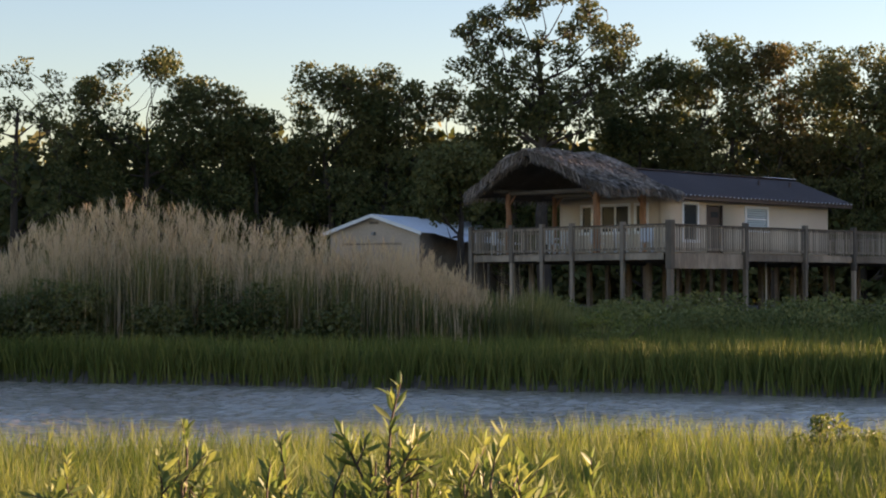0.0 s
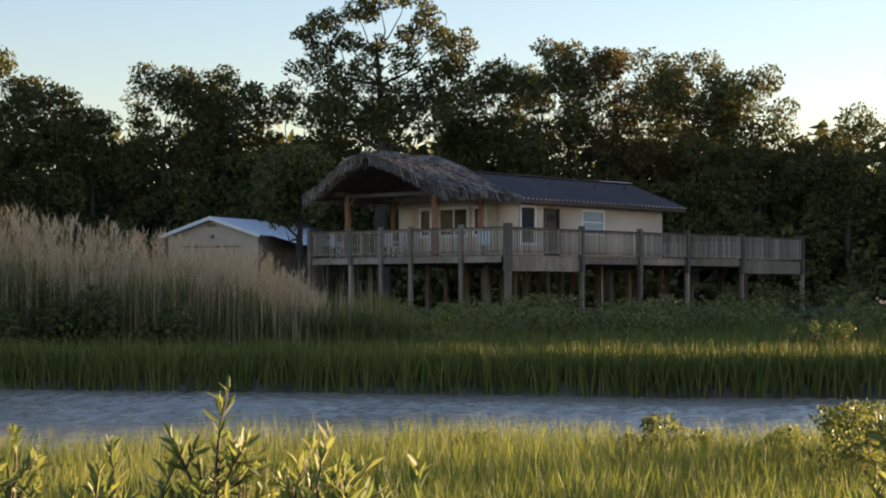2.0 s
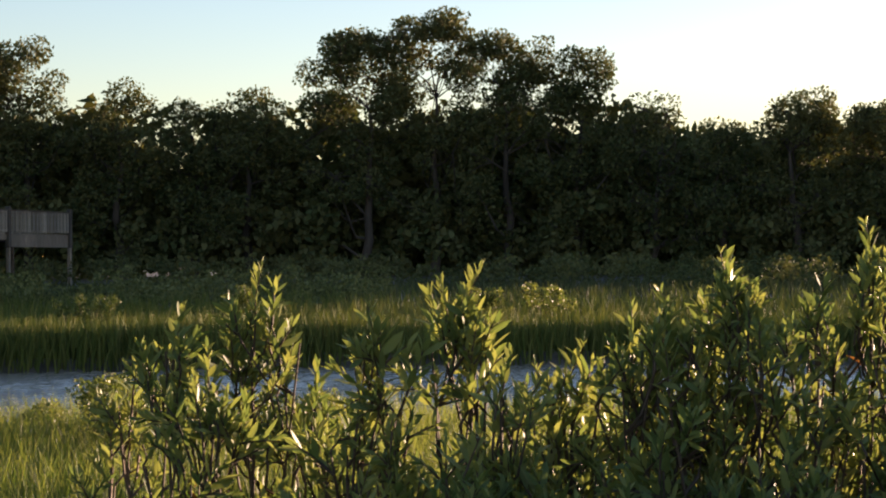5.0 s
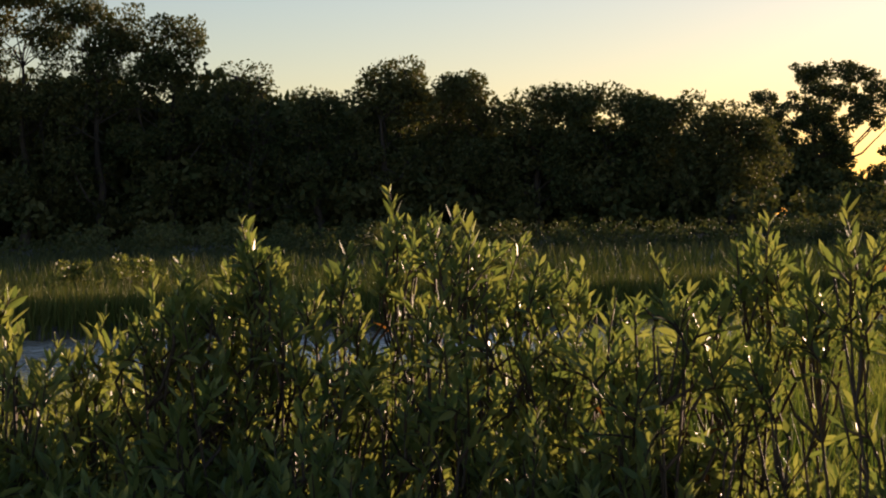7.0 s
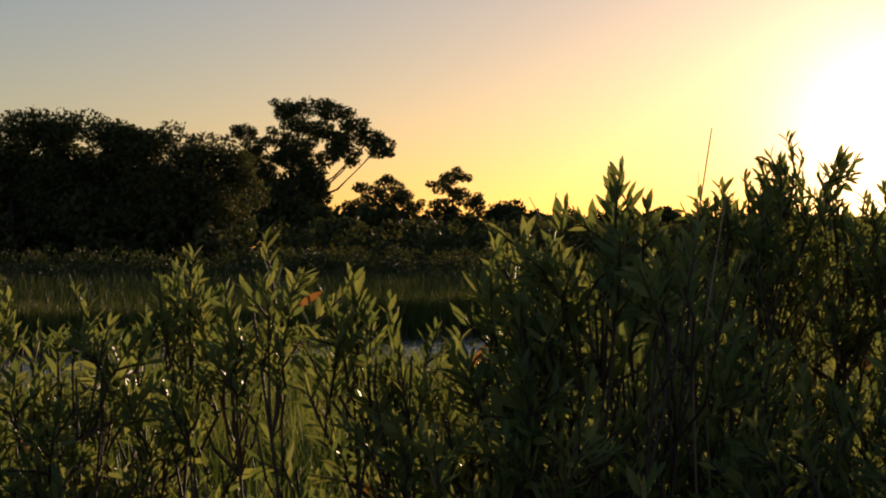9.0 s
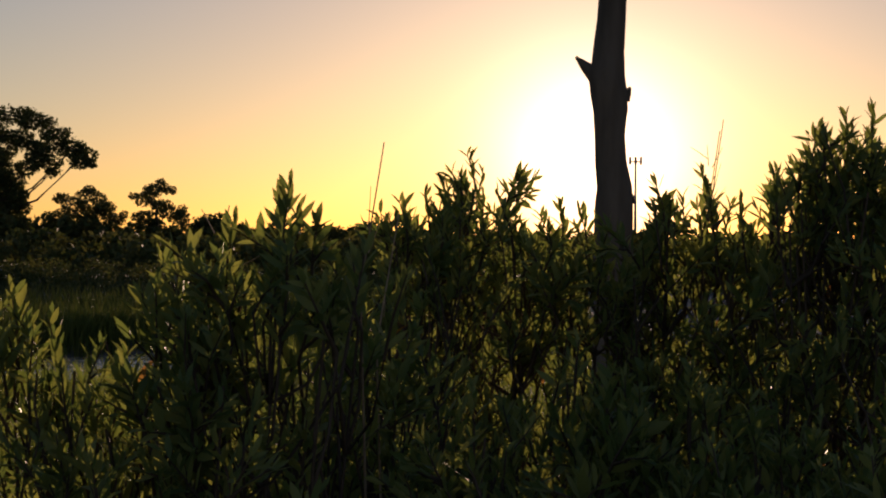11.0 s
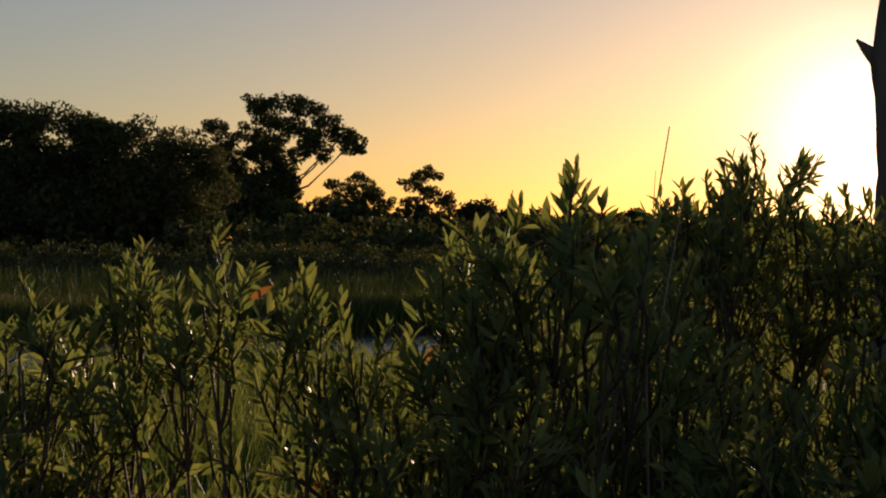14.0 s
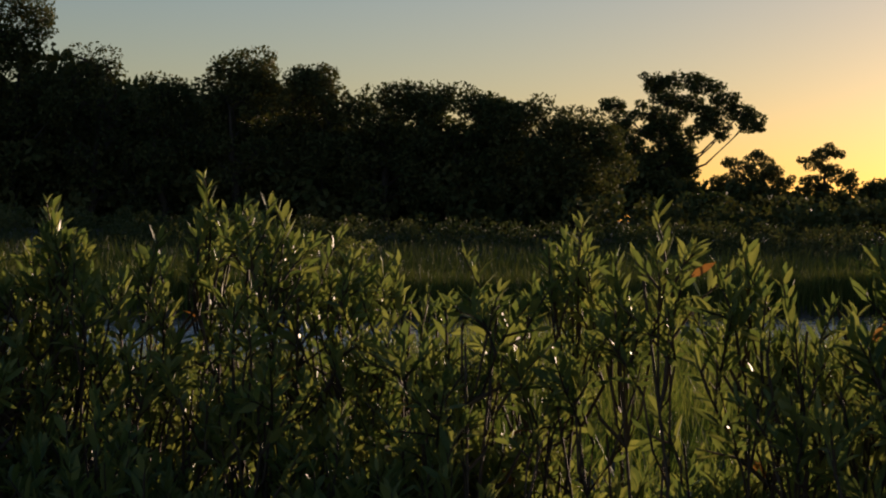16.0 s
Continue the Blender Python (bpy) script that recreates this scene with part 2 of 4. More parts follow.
def joined(pieces):
    vs, fs, o = [], [], 0
    for v, f in pieces:
        vs += v
        fs += [tuple(i + o for i in q) for q in f]
        o += len(v)
    return vs, fs


def blades(rng, base, height, width, lean, tip=0.0):
    """Grass blades as two-part tapered strips: 5 verts and 2 faces each (quad, and a quad that closes to the tip)."""
    n = len(base)
    th = rng.uniform(0, 2 * np.pi, n)
    side = np.stack([np.cos(th), np.sin(th), 0 * th], 1) * width[:, None] / 2
    ph = rng.uniform(0, 2 * np.pi, n)
    bend = np.stack([np.cos(ph), np.sin(ph), 0 * ph], 1) * (lean * height)[:, None]
    up = np.zeros((n, 3))
    up[:, 2] = height
    mid = base + up * 0.55 + bend * 0.35
    top = base + up + bend
    v = np.stack([base - side, base + side, mid + side * 0.8, mid - side * 0.8, top + side * (0.12 + tip), top - side * (0.12 + tip)], 1).reshape(-1, 3)
    o = np.arange(n)[:, None] * 6
    f = np.concatenate([o + np.array([[0, 1, 2, 3]]), o + np.array([[3, 2, 4, 5]])], 0)
    return v, f


def polar(az, r):
    a = np.radians(az)
    return np.stack([np.sin(a) * r, np.cos(a) * r], -1)


# ---- ground and water ----
def wobble(az, k):
    return np.sin(np.radians(az) * 9 + k) * 0.5 + np.sin(np.radians(az) * 23 + 2 * k) * 0.3 + np.sin(np.radians(az) * 51 + k) * 0.15


def near_edge(az):
    return 22.8 + 0.8 * wobble(az, 1.0) + np.clip((np.asarray(az) - 37) / 7, 0, 1) * 7.5 + np.clip((np.asarray(az) - 53.5) / 3.5, 0, 1) * 14


def far_edge(az):
    return np.interp(az, [-30, -18, -14, -7, 0, 10, 23, 40, 45, 50, 53, 70], [50, 47, 45, 42.8, 41, 39.6, 40, 40.2, 41.5, 44, 47, 48]) + 0.2 * wobble(az, 4.0)


def ground_height(az, r):
    az, r = np.asarray(az, float), np.asarray(r, float)
    back = np.clip((np.abs(((az - 28 + 180) % 360) - 180) - 75) / 25, 0, 1)      # dry land behind the lens
    ne, fe = near_edge(az), far_edge(az)
    near = 0.62 - 0.40 * np.clip(r / 20, 0, 1) ** 1.5
    far = 0.28 + 0.25 * np.clip((r - 44) / 12, 0, 1) + 0.47 * np.clip((r - 54) / 10, 0, 1) + 0.3 * np.clip((r - 80) / 40, 0, 1)
    z = np.where(r < ne, near, np.where(r > fe, far, -0.5))
    z = np.where((r >= ne - 0.6) & (r < ne + 0.6), near + (-0.5 - near) * (r - ne + 0.6) / 1.2, z)
    z = np.where((r > fe - 0.5) & (r <= fe + 0.3), -0.5 + (far + 0.5) * (r - fe + 0.5) / 0.8, z)
    x, y = np.sin(np.radians(az)) * r, np.cos(np.radians(az)) * r
    z = z + 0.02 * np.sin(x * 1.7 + 1.3 * np.sin(y * 0.9)) * np.sin(y * 1.4 + np.sin(x * 1.1)) + 0.015 * np.sin(x * 4.1 + y * 2.3) * np.sin(y * 3.7 - x)
    return z * (1 - back) + (0.62 + 0.2 * np.clip(r / 60, 0, 1)) * back


def build_ground():
    rs = np.concatenate([np.linspace(0.0, 18, 30), np.linspace(18.6, 26.5, 28), np.linspace(27.5, 37, 6), np.linspace(38, 46.5, 36),
                         np.linspace(48, 70, 14), np.linspace(76, 140, 10), [180, 260, 400, 700, 1200, 2200, 4000]])
    azs = np.concatenate([np.arange(-60, 116, 1.0), np.arange(116, 300, 4.0)])
    A, R = np.meshgrid(azs, rs)
    xy = polar(A, R)
    v = np.concatenate([xy, ground_height(A, R)[..., None]], -1).reshape(-1, 3)
    n, m = len(azs), len(rs)
    f = [(i * n + j, i * n + (j + 1) % n, (i + 1) * n + (j + 1) % n, (i + 1) * n + j) for i in range(m - 1) for j in range(n)]
    me = fast_mesh("ground", v, [q[::-1] for q in f], MUD)
    for p in me.polygons:
        p.use_smooth = True
    tagged(new("ground", me), "dark muddy salt marsh ground with grassy banks", "ground", kind="structure")
    az, rr = np.arange(-20, 66, 0.22), np.concatenate([np.arange(20.5, 48.5, 0.14)])
    A, R = np.meshgrid(az, rr)
    xy = polar(A, R)
    x, y = xy[..., 0], xy[..., 1]
    wave = np.zeros_like(x)
    rng = np.random.default_rng(12)
    for k in range(26):                    # short wind ripples that run along the creek
        th, lam = rng.normal(0.9, 0.9), rng.uniform(0.26, 0.6)
        q = 2 * np.pi / lam
        wave += 0.0105 * lam ** 0.9 * np.sin(q * (x * math.cos(th) + y * math.sin(th)) + rng.uniform(0, 6.28) + 0.9 * np.sin(x * 0.7 + k) + 0.9 * np.sin(y * 0.9 + 2 * k))
    wave *= 0.75 + 0.5 * np.sin(x * 0.35 + np.sin(y * 0.5)) * np.sin(y * 0.42 + 1)
    n, m = len(az), len(rr)
    i, j = np.meshgrid(np.arange(m - 1), np.arange(n - 1), indexing="ij")
    o = (i * n + j).ravel()
    me = fast_mesh("water", np.stack([x, y, wave], -1).reshape(-1, 3), np.stack([o, o + n, o + n + 1, o + 1], 1), WATER)
    me.polygons.foreach_set("use_smooth", np.ones(len(me.polygons), bool))
    tagged(new("water", me), "rippled grey-blue tidal creek water between grassy banks", "water", kind="structure")


build_ground()

# ---- house on its raised deck: x along the long front, y towards the back ----
HOUSE = (3.71, 67.0, 1.0)
TURN = 50.0
FLOOR, RAIL = 2.58, 3.60
DECK_L, DECK_W = 22.5, 9.5
HX0, HX1, HY0, HY1 = 4.42, 16.45, 3.6, 8.65      # house walls
EAVE, RIDGE, RIDGE_Y = 4.95, 6.12, 6.13


def house_thing(name, label, category, group="", x=0.0, y=0.0, z=0.0, turn=0.0):
    ob = new(name)
    ob.matrix_world = pose(*HOUSE, 0, 0, TURN) @ pose(x, y, z, 0, 0, turn)
    return tagged(ob, label, category, group)


def deck():
    d = house_thing("raised_deck", "weathered grey timber deck raised on posts above the marsh", "deck")
    # boards
    nb = 66
    w = DECK_W / nb
    bm0 = box_bm(-0.1, DECK_L + 0.05, 0, w - 0.012, FLOOR - 0.04, FLOOR, 0)
    me = bpy.data.meshes.new("deck_board")
    bm0.to_mesh(me)
    bm0.free()
    me.materials.append(WOOD)
    for i in range(nb):
        b = under(new("deck_board", me), d)
        b.location = (0, i * w, 0)
    # fascia, by bays with different depths
    for x0, x1, deep in ((0.0, 4.72, 0.60), (4.72, 8.83, 0.30), (8.83, 12.44, 0.30), (12.44, 16.98, 0.30), (16.98, 22.5, 0.60)):
        part("fascia_board", box_bm(x0 + 0.09, x1 - 0.09, -0.075, -0.03, FLOOR - deep, FLOOR - 0.045), WOOD, d)
    part("fascia_board", box_bm(-0.16, -0.115, 0.09, DECK_W, FLOOR - 0.28, FLOOR - 0.045), WOOD, d)
    part("fascia_board", box_bm(DECK_L + 0.06, DECK_L + 0.10, 0.09, DECK_W, FLOOR - 0.28, FLOOR - 0.045), WOOD, d)
    # beams below the boards, coloured dark for the shade under the deck
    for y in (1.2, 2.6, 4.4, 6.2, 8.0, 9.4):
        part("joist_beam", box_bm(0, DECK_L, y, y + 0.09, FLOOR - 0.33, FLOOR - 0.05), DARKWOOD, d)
    # main posts, through the deck to above the rail
    for x in (0.0, 4.72, 8.83, 12.44, 16.98, 22.5):
        h = 0.13 if x == 0 else 0.10
        part("post", box_bm(x - h, x + h, -0.10 - h, -0.10 + h, FLOOR - 0.62, RAIL + 0.13, 0.015), POSTWOOD, d)
        part("support", box_bm(x - h * 0.8, x + h * 0.8, -0.10 - h * 0.8, -0.10 + h * 0.8, -0.5, FLOOR - 0.62, 0.015), WOOD, d)
    for y in (1.92, 4.33, 5.81, 7.36, 9.5):
        part("post", box_bm(-0.28, -0.10, y - 0.09, y + 0.09, FLOOR - 0.34, RAIL + 0.11, 0.015), POSTWOOD, d)
        part("support", box_bm(-0.26, -0.12, y - 0.07, y + 0.07, -0.5, FLOOR - 0.34, 0.015), WOOD, d)
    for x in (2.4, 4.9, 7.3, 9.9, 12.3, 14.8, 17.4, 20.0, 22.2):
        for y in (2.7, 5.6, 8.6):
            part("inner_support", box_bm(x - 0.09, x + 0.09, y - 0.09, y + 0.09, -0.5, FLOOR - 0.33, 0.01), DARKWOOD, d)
    part("brace", box_bm(10.0, 10.06, 2.5, 2.56, -0.4, FLOOR - 0.3, 0.005), TRIM, d, "pale drain pipe under the deck")
    return d


def railing(name, along, length, place):
    """Rails and balusters of one side; along: 'x' or 'y'."""
    r = house_thing(name, "weathered grey timber railing with slim upright balusters", "railing", "deck railings")
    def b(a0, a1, c0, c1, z0, z1, bev=0.006):
        return box_bm(a0, a1, c0, c1, z0, z1, bev) if along == "x" else box_bm(c0, c1, a0, a1, z0, z1, bev)
    a0, off = place
    part("cap_rail", b(a0, a0 + length, off - 0.075, off + 0.075, RAIL - 0.04, RAIL), POSTWOOD, r)
    part("upper_rail", b(a0, a0 + length, off - 0.02, off + 0.02, RAIL - 0.135, RAIL - 0.045), WOOD, r)
    part("lower_rail", b(a0, a0 + length, off - 0.02, off + 0.02, FLOOR + 0.08, FLOOR + 0.16), WOOD, r)
    bm = box_bm(-0.019, 0.019, -0.019, 0.019, FLOOR + 0.05, RAIL - 0.06, 0)
    me = bpy.data.meshes.new("baluster")
    bm.to_mesh(me)
    bm.free()
    me.materials.append(PALEWOOD)
    n = int(length / 0.145)
    for i in range(n):
        o = under(new("baluster", me), r)
        a = a0 + (i + 0.5) * length / n
        o.location = (a, off - 0.041, 0) if along == "x" else (off - 0.041, a, 0)
    return r


deck()
railing("railing", "x", DECK_L, (0, -0.10))
railing("railing", "y", DECK_W, (0, -0.19))
railing("railing", "x", 4.2, (0, DECK_W + 0.02))
railing("railing", "y", DECK_W - 1, (0, DECK_L + 0.05))


def window(parent, plane, a0, a1, z0, z1, at, split=False, sash=False, blind=False):
    """plane 'x': in the long front (faces -y); 'y': in the end wall (faces -x)."""
    def b(p0, p1, d0, d1, q0, q1, bev=0.005):
        return box_bm(p0, p1, at + d0, at + d1, q0, q1, bev) if plane == "x" else box_bm(at + d0, at + d1, p0, p1, q0, q1, bev)
    t = 0.12
    w = part("window", b(a0, a1, 0.06, 0.09, z0, z1), DOORM, parent, "window with white frame and dark glass")
    part("frame_top", b(a0 - t, a1 + t, -0.03, 0.05, z1, z1 + t), TRIM, w)
    part("frame_sill", b(a0 - t - 0.03, a1 + t + 0.03, -0.05, 0.05, z0 - t, z0), TRIM, w)
    part("frame_side", b(a0 - t, a0, -0.03, 0.05, z0, z1), TRIM, w)
    part("frame_side", b(a1, a1 + t, -0.03, 0.05, z0, z1), TRIM, w)
    part("pane", b(a0, a1, 0.03, 0.045, z0, z1, 0), GLASS, w)
    if blind:
        for k in range(9):
            q = z0 + (z1 - z0) * (k + 0.5) / 9
            part("blind_slat", b(a0, a1, 0.022, 0.027, q - 0.04, q + 0.04, 0), BLIND, w)
    if split:
        c = (a0 + a1) / 2
        part("mullion", b(c - 0.04, c + 0.04, -0.01, 0.03, z0, z1), TRIM, w)
    if sash:
        c = (z0 + z1) / 2
        part("meeting_rail", b(a0, a1, -0.01, 0.03, c - 0.03, c + 0.03), TRIM, w)
    return w


def wall_with_holes(parent, plane, a0, a1, z0, z1, d0, d1, holes):
    """A wall as butted blocks round its openings."""
    cuts = sorted({a0, a1, *[h[0] for h in holes], *[h[1] for h in holes]})
    zs = sorted({z0, z1, *[h[2] for h in holes], *[h[3] for h in holes]})
    def solid(i, k):
        if not (0 <= i < len(cuts) - 1 and 0 <= k < len(zs) - 1):
            return False
        x, z = (cuts[i] + cuts[i + 1]) / 2, (zs[k] + zs[k + 1]) / 2
        return not any(h[0] < x < h[1] and h[2] < z < h[3] for h in holes)
    nc = len(cuts) * len(zs)
    flat = [(a, z) for a in cuts for z in zs]
    vs = [(a, d, z) if plane == "x" else (d, a, z) for d in (d0, d1) for a, z in flat]
    fs = []
    for i in range(len(cuts) - 1):
        for k in range(len(zs) - 1):
            if not solid(i, k):
                continue
            a, b, c, e = i * len(zs) + k, (i + 1) * len(zs) + k, (i + 1) * len(zs) + k + 1, i * len(zs) + k + 1
            fs += [(a, b, c, e), (nc + e, nc + c, nc + b, nc + a)]
            for (p, q), nb in (((a, e), (i - 1, k)), ((c, b), (i + 1, k)), ((b, a), (i, k - 1)), ((e, c), (i, k + 1))):
                if not solid(*nb):
                    fs.append((p, q, nc + q, nc + p))
    me = fast_mesh("wall", vs, fs, WALL)
    return under(new("wall", me), parent)


def house():
    h = house_thing("house", "small cream-walled house with a low dark metal roof on a deck", "house")
    top = EAVE - 0.06
    # long front: window, door, window
    front = [(5.85, 6.75, FLOOR + 0.62, FLOOR + 2.02), (7.45, 8.45, FLOOR, FLOOR + 2.05), (10.2, 11.7, FLOOR + 1.12, FLOOR + 1.98)]
    end = [(3.6 + 0.75, 3.6 + 1.25, FLOOR + 0.95, FLOOR + 1.95), (3.6 + 1.65, 3.6 + 3.0, FLOOR + 0.95, FLOOR + 1.95), (3.6 + 3.55, 3.6 + 4.0, FLOOR + 0.95, FLOOR + 1.95)]
    wall_with_holes(h, "x", HX0, HX1, FLOOR, top, HY0, HY0 + 0.16, front)
    wall_with_holes(h, "y", HY0 + 0.16, HY1, FLOOR, top, HX0, HX0 + 0.16, end)
    part("wall", box_bm(HX0, HX1, HY1, HY1 + 0.16, FLOOR, top, 0), WALL, h)
    part("wall", box_bm(HX1 - 0.16, HX1, HY0 + 0.16, HY1, FLOOR, top, 0), WALL, h)
    # gable triangles
    for x in (HX0, HX1 - 0.16):
        bm = bmesh.new()
        a = [bm.verts.new((x + dx, y, z)) for dx in (0, 0.16) for y, z in ((HY0, top), (HY1 + 0.16, top), (RIDGE_Y, RIDGE - 0.14))]
        for f in ((0, 2, 1), (3, 4, 5), (0, 1, 4, 3), (1, 2, 5, 4), (2, 0, 3, 5)):
            bm.faces.new([a[i] for i in f])
        part("gable", bm, WALL, h)
    window(h, "x", *front[0][:2], front[0][2], front[0][3], HY0)
    window(h, "x", *front[2][:2], front[2][2], front[2][3], HY0, sash=True, blind=True)
    for i, e in enumerate(end):
        window(h, "y", e[0], e[1], e[2], e[3], HX0, split=i == 1)
    d = part("door", box_bm(7.5, 8.4, HY0 + 0.05, HY0 + 0.10, FLOOR + 0.02, FLOOR + 2.0), DOORM, h, "dark brown entrance door with a small light")
    part("door_light", box_bm(7.75, 8.25, HY0 + 0.035, HY0 + 0.05, FLOOR + 1.55, FLOOR + 1.78), GLASS, d)
    part("door_handle", box_bm(8.28, 8.33, HY0 - 0.01, HY0 + 0.05, FLOOR + 0.95, FLOOR + 1.1), STEEL, d)
    part("door_frame", box_bm(7.4, 7.49, HY0 - 0.03, HY0 + 0.05, FLOOR, FLOOR + 2.05), DOORM, d)
    part("door_frame", box_bm(8.41, 8.5, HY0 - 0.03, HY0 + 0.05, FLOOR, FLOOR + 2.05), DOORM, d)
    part("room_backing", box_bm(HX0 + 0.3, HX1 - 0.3, HY0 + 0.6, HY0 + 0.65, FLOOR, top, 0), DARKWOOD, h)
    # roof: two sheets with ribs
    x0, x1 = 4.0, 17.7
    y0, y1 = 3.1, 2 * RIDGE_Y - 3.1
    for ya, yb in ((y0, RIDGE_Y), (y1, RIDGE_Y)):
        bm = bmesh.new()
        n = int((x1 - x0) / 0.115)
        prev = None
        for i in range(n * 2 + 1):
            x = x0 + (x1 - x0) * i / (2 * n)
            up = 0.022 if i % 4 in (1,) else 0.0
            row = [bm.verts.new((x, ya, EAVE + up)), bm.verts.new((x, yb, RIDGE + up)), bm.verts.new((x, ya, EAVE - 0.05)), bm.verts.new((x, yb, RIDGE - 0.05))]
            if prev:
                bm.faces.new((prev[0], row[0], row[1], prev[1]))
                bm.faces.new((prev[2], prev[3], row[3], row[2]))
                bm.faces.new((prev[0], prev[2], row[2], row[0]))
            prev = row
        r = part("roof_sheet", bm, ROOF, h)
    part("ridge_cap", box_bm(x0, x1 + 0.02, RIDGE_Y - 0.14, RIDGE_Y + 0.14, RIDGE + 0.005, RIDGE + 0.05, 0.015), ROOF, h)
    part("ridge_flashing", box_bm(15.2, x1 + 0.03, RIDGE_Y - 0.09, RIDGE_Y + 0.09, RIDGE + 0.052, RIDGE + 0.075, 0.006), SHEDROOF, h, "pale metal ridge flashing")
    part("eave_board", box_bm(x0, x1, y0 + 0.03, y0 + 0.06, EAVE - 0.20, EAVE - 0.055), DOORM, h)
    part("barge_board", box_bm(x1 - 0.03, x1, y0 + 0.05, y0 + 0.12, EAVE - 0.2, EAVE - 0.055), DOORM, h)
    n = 46
    bm0 = box_bm(-0.03, 0.03, -0.02, 0.0, EAVE - 0.035, EAVE + 0.01, 0.004)
    me = bpy.data.meshes.new("rib_end")
    bm0.to_mesh(me)
    bm0.free()
    me.materials.append(SHEDROOF)
    for i in range(n):
        o = under(new("rib_end", me), h)
        o.location = (x0 + 0.15 + i * (x1 - x0 - 0.3) / (n - 1), y0 - 0.003, 0)
    for x in (13.2, 15.6):
        v = part("roof_vent", box_bm(x, x + 0.1, 5.0, 5.1, EAVE + 0.6, EAVE + 0.98, 0.02), ROOF, h)
    return h


house()


def palapa():
    p = house_thing("palapa", "palm-thatched shelter roof on peeled cedar posts over the deck", "shelter")
    X0, X1, Y0, Y1, YR = -0.55, 4.75, 2.5, 9.45, 6.0
    EV, TOP = 5.02, 6.62
    for x, y, r in ((0.8, 3.93, 0.14), (3.65, 3.93, 0.13), (0.8, 8.4, 0.12), (3.6, 8.4, 0.10)):
        v, f = tube_arrays([(x + 0.02 * math.sin(k * 2 + y), y + 0.02 * math.cos(k * 3 + x), FLOOR + k * 0.5) for k in range(6)], [r * (1.05 - 0.03 * k) for k in range(6)], 10)
        under(new("log_post", fast_mesh("log_post", v, f, CEDAR)), p)
        for s in ((1,) if y < 5 else (-1,)):
            v, f = tube_arrays([(x, y, FLOOR + 1.9), (x, y + s * 0.45, FLOOR + 2.45)], [0.05, 0.045], 7)
            under(new("log_brace", fast_mesh("log_brace", v, f, CEDAR)), p)
    # beams under the thatch, their shade put into the colour
    for y in (3.93, 8.4):
        v, f = tube_arrays([(0.0, y, FLOOR + 2.5), (4.2, y, FLOOR + 2.5)], [0.10, 0.09], 8)
        under(new("log_beam", fast_mesh("log_beam", v, f, DARKWOOD)), p)
    for x in (0.8, 3.6):
        v, f = tube_arrays([(x, 3.4, FLOOR + 2.42), (x, 8.9, FLOOR + 2.42)], [0.09, 0.09], 8)
        under(new("log_beam", fast_mesh("log_beam", v, f, DARKWOOD)), p)

    def profile(s):
        """Across the roof: s -1..1 from eave to eave; height falls in a soft curve."""
        a = abs(s)
        return TOP - (TOP - EV) * (0.78 * a + 0.22 * a * a) - 0.05 * math.cos(a * 9)

    def surface(u, s, lift=0.0):
        """u 0..1 along the ridge; the house end bends down like a hip."""
        x = X0 + (X1 - X0) * u
        y = YR + s * (Y1 - Y0) / 2 * (1 - 0.10 * max(0, u - 0.6) / 0.4)
        drop = 2.1 * max(0, u - 0.66) ** 1.5 * (1.15 - abs(s)) / 0.34 ** 0.5 + 0.25 * max(0, 0.12 - u)
        sag = 0.05 * math.sin(u * 11 + s * 4)
        xe = x - 0.35 * (1 - abs(s)) * (1 if u < 0.02 else 0)
        return Vector((xe, y, max(profile(s) - drop, EV - 0.05) + sag + lift))
    bm = bmesh.new()
    NU, NS = 20, 24
    for lift in (0.0,):
        g = [[bm.verts.new(surface(i / NU, -1 + 2 * j / NS)) for j in range(NS + 1)] for i in range(NU + 1)]
        for i in range(NU):
            for j in range(NS):
                bm.faces.new((g[i][j], g[i + 1][j], g[i + 1][j + 1], g[i][j + 1]))
    bmesh.ops.recalc_face_normals(bm, faces=bm.faces[:])
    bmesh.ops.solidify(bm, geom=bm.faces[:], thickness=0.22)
    # roof body below the fronds, painted dark for its shaded underside
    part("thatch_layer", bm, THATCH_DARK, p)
    rng = np.random.default_rng(5)
    def fronds(name, us, ss, length, fringe):
        vs, fs = [], []
        for u, s in zip(us, ss):
            a = surface(u, s, 0.03)
            sg = 1 if s >= 0 else -1
            b = surface(min(1, u + 0.01), s, 0.03)
            d = surface(u, max(-1.0, min(1.0, s + sg * 0.06)), 0.03) - surface(u, s - sg * 0.02, 0.03)
            d = d.normalized() if d.length > 1e-6 else Vector((0, sg, -0.5))
            if u > 0.8:
                d = (d + Vector((1, 0, -0.8)) * (u - 0.8) * 4).normalized()
            if fringe:
                d = Vector((d.x * 0.4, d.y * 0.45, -1)).normalized()
            L = length * rng.uniform(0.6, 1.3)
            w = rng.uniform(0.012, 0.035)
            side = d.cross(Vector((rng.normal(), rng.normal(), rng.normal()))).normalized() * w
            jit = Vector(rng.normal(0, 0.035, 3))
            o = len(vs)
            e = a + d * L + jit + Vector((0, 0, -0.04 * L))
            m = a + d * L * 0.5 + jit * 0.3 + Vector((0, 0, 0.03 + 0.02 * rng.random()))
            vs += [tuple(a - side), tuple(a + side), tuple(m + side * 1.2), tuple(m - side * 1.2), tuple(e + side * 0.3), tuple(e - side * 0.3)]
            fs += [(o, o + 1, o + 2, o + 3), (o + 3, o + 2, o + 4, o + 5)]
        ob = under(new(name, fast_mesh(name, vs, fs, THATCH)), p, "shaggy grey-brown palm fronds")
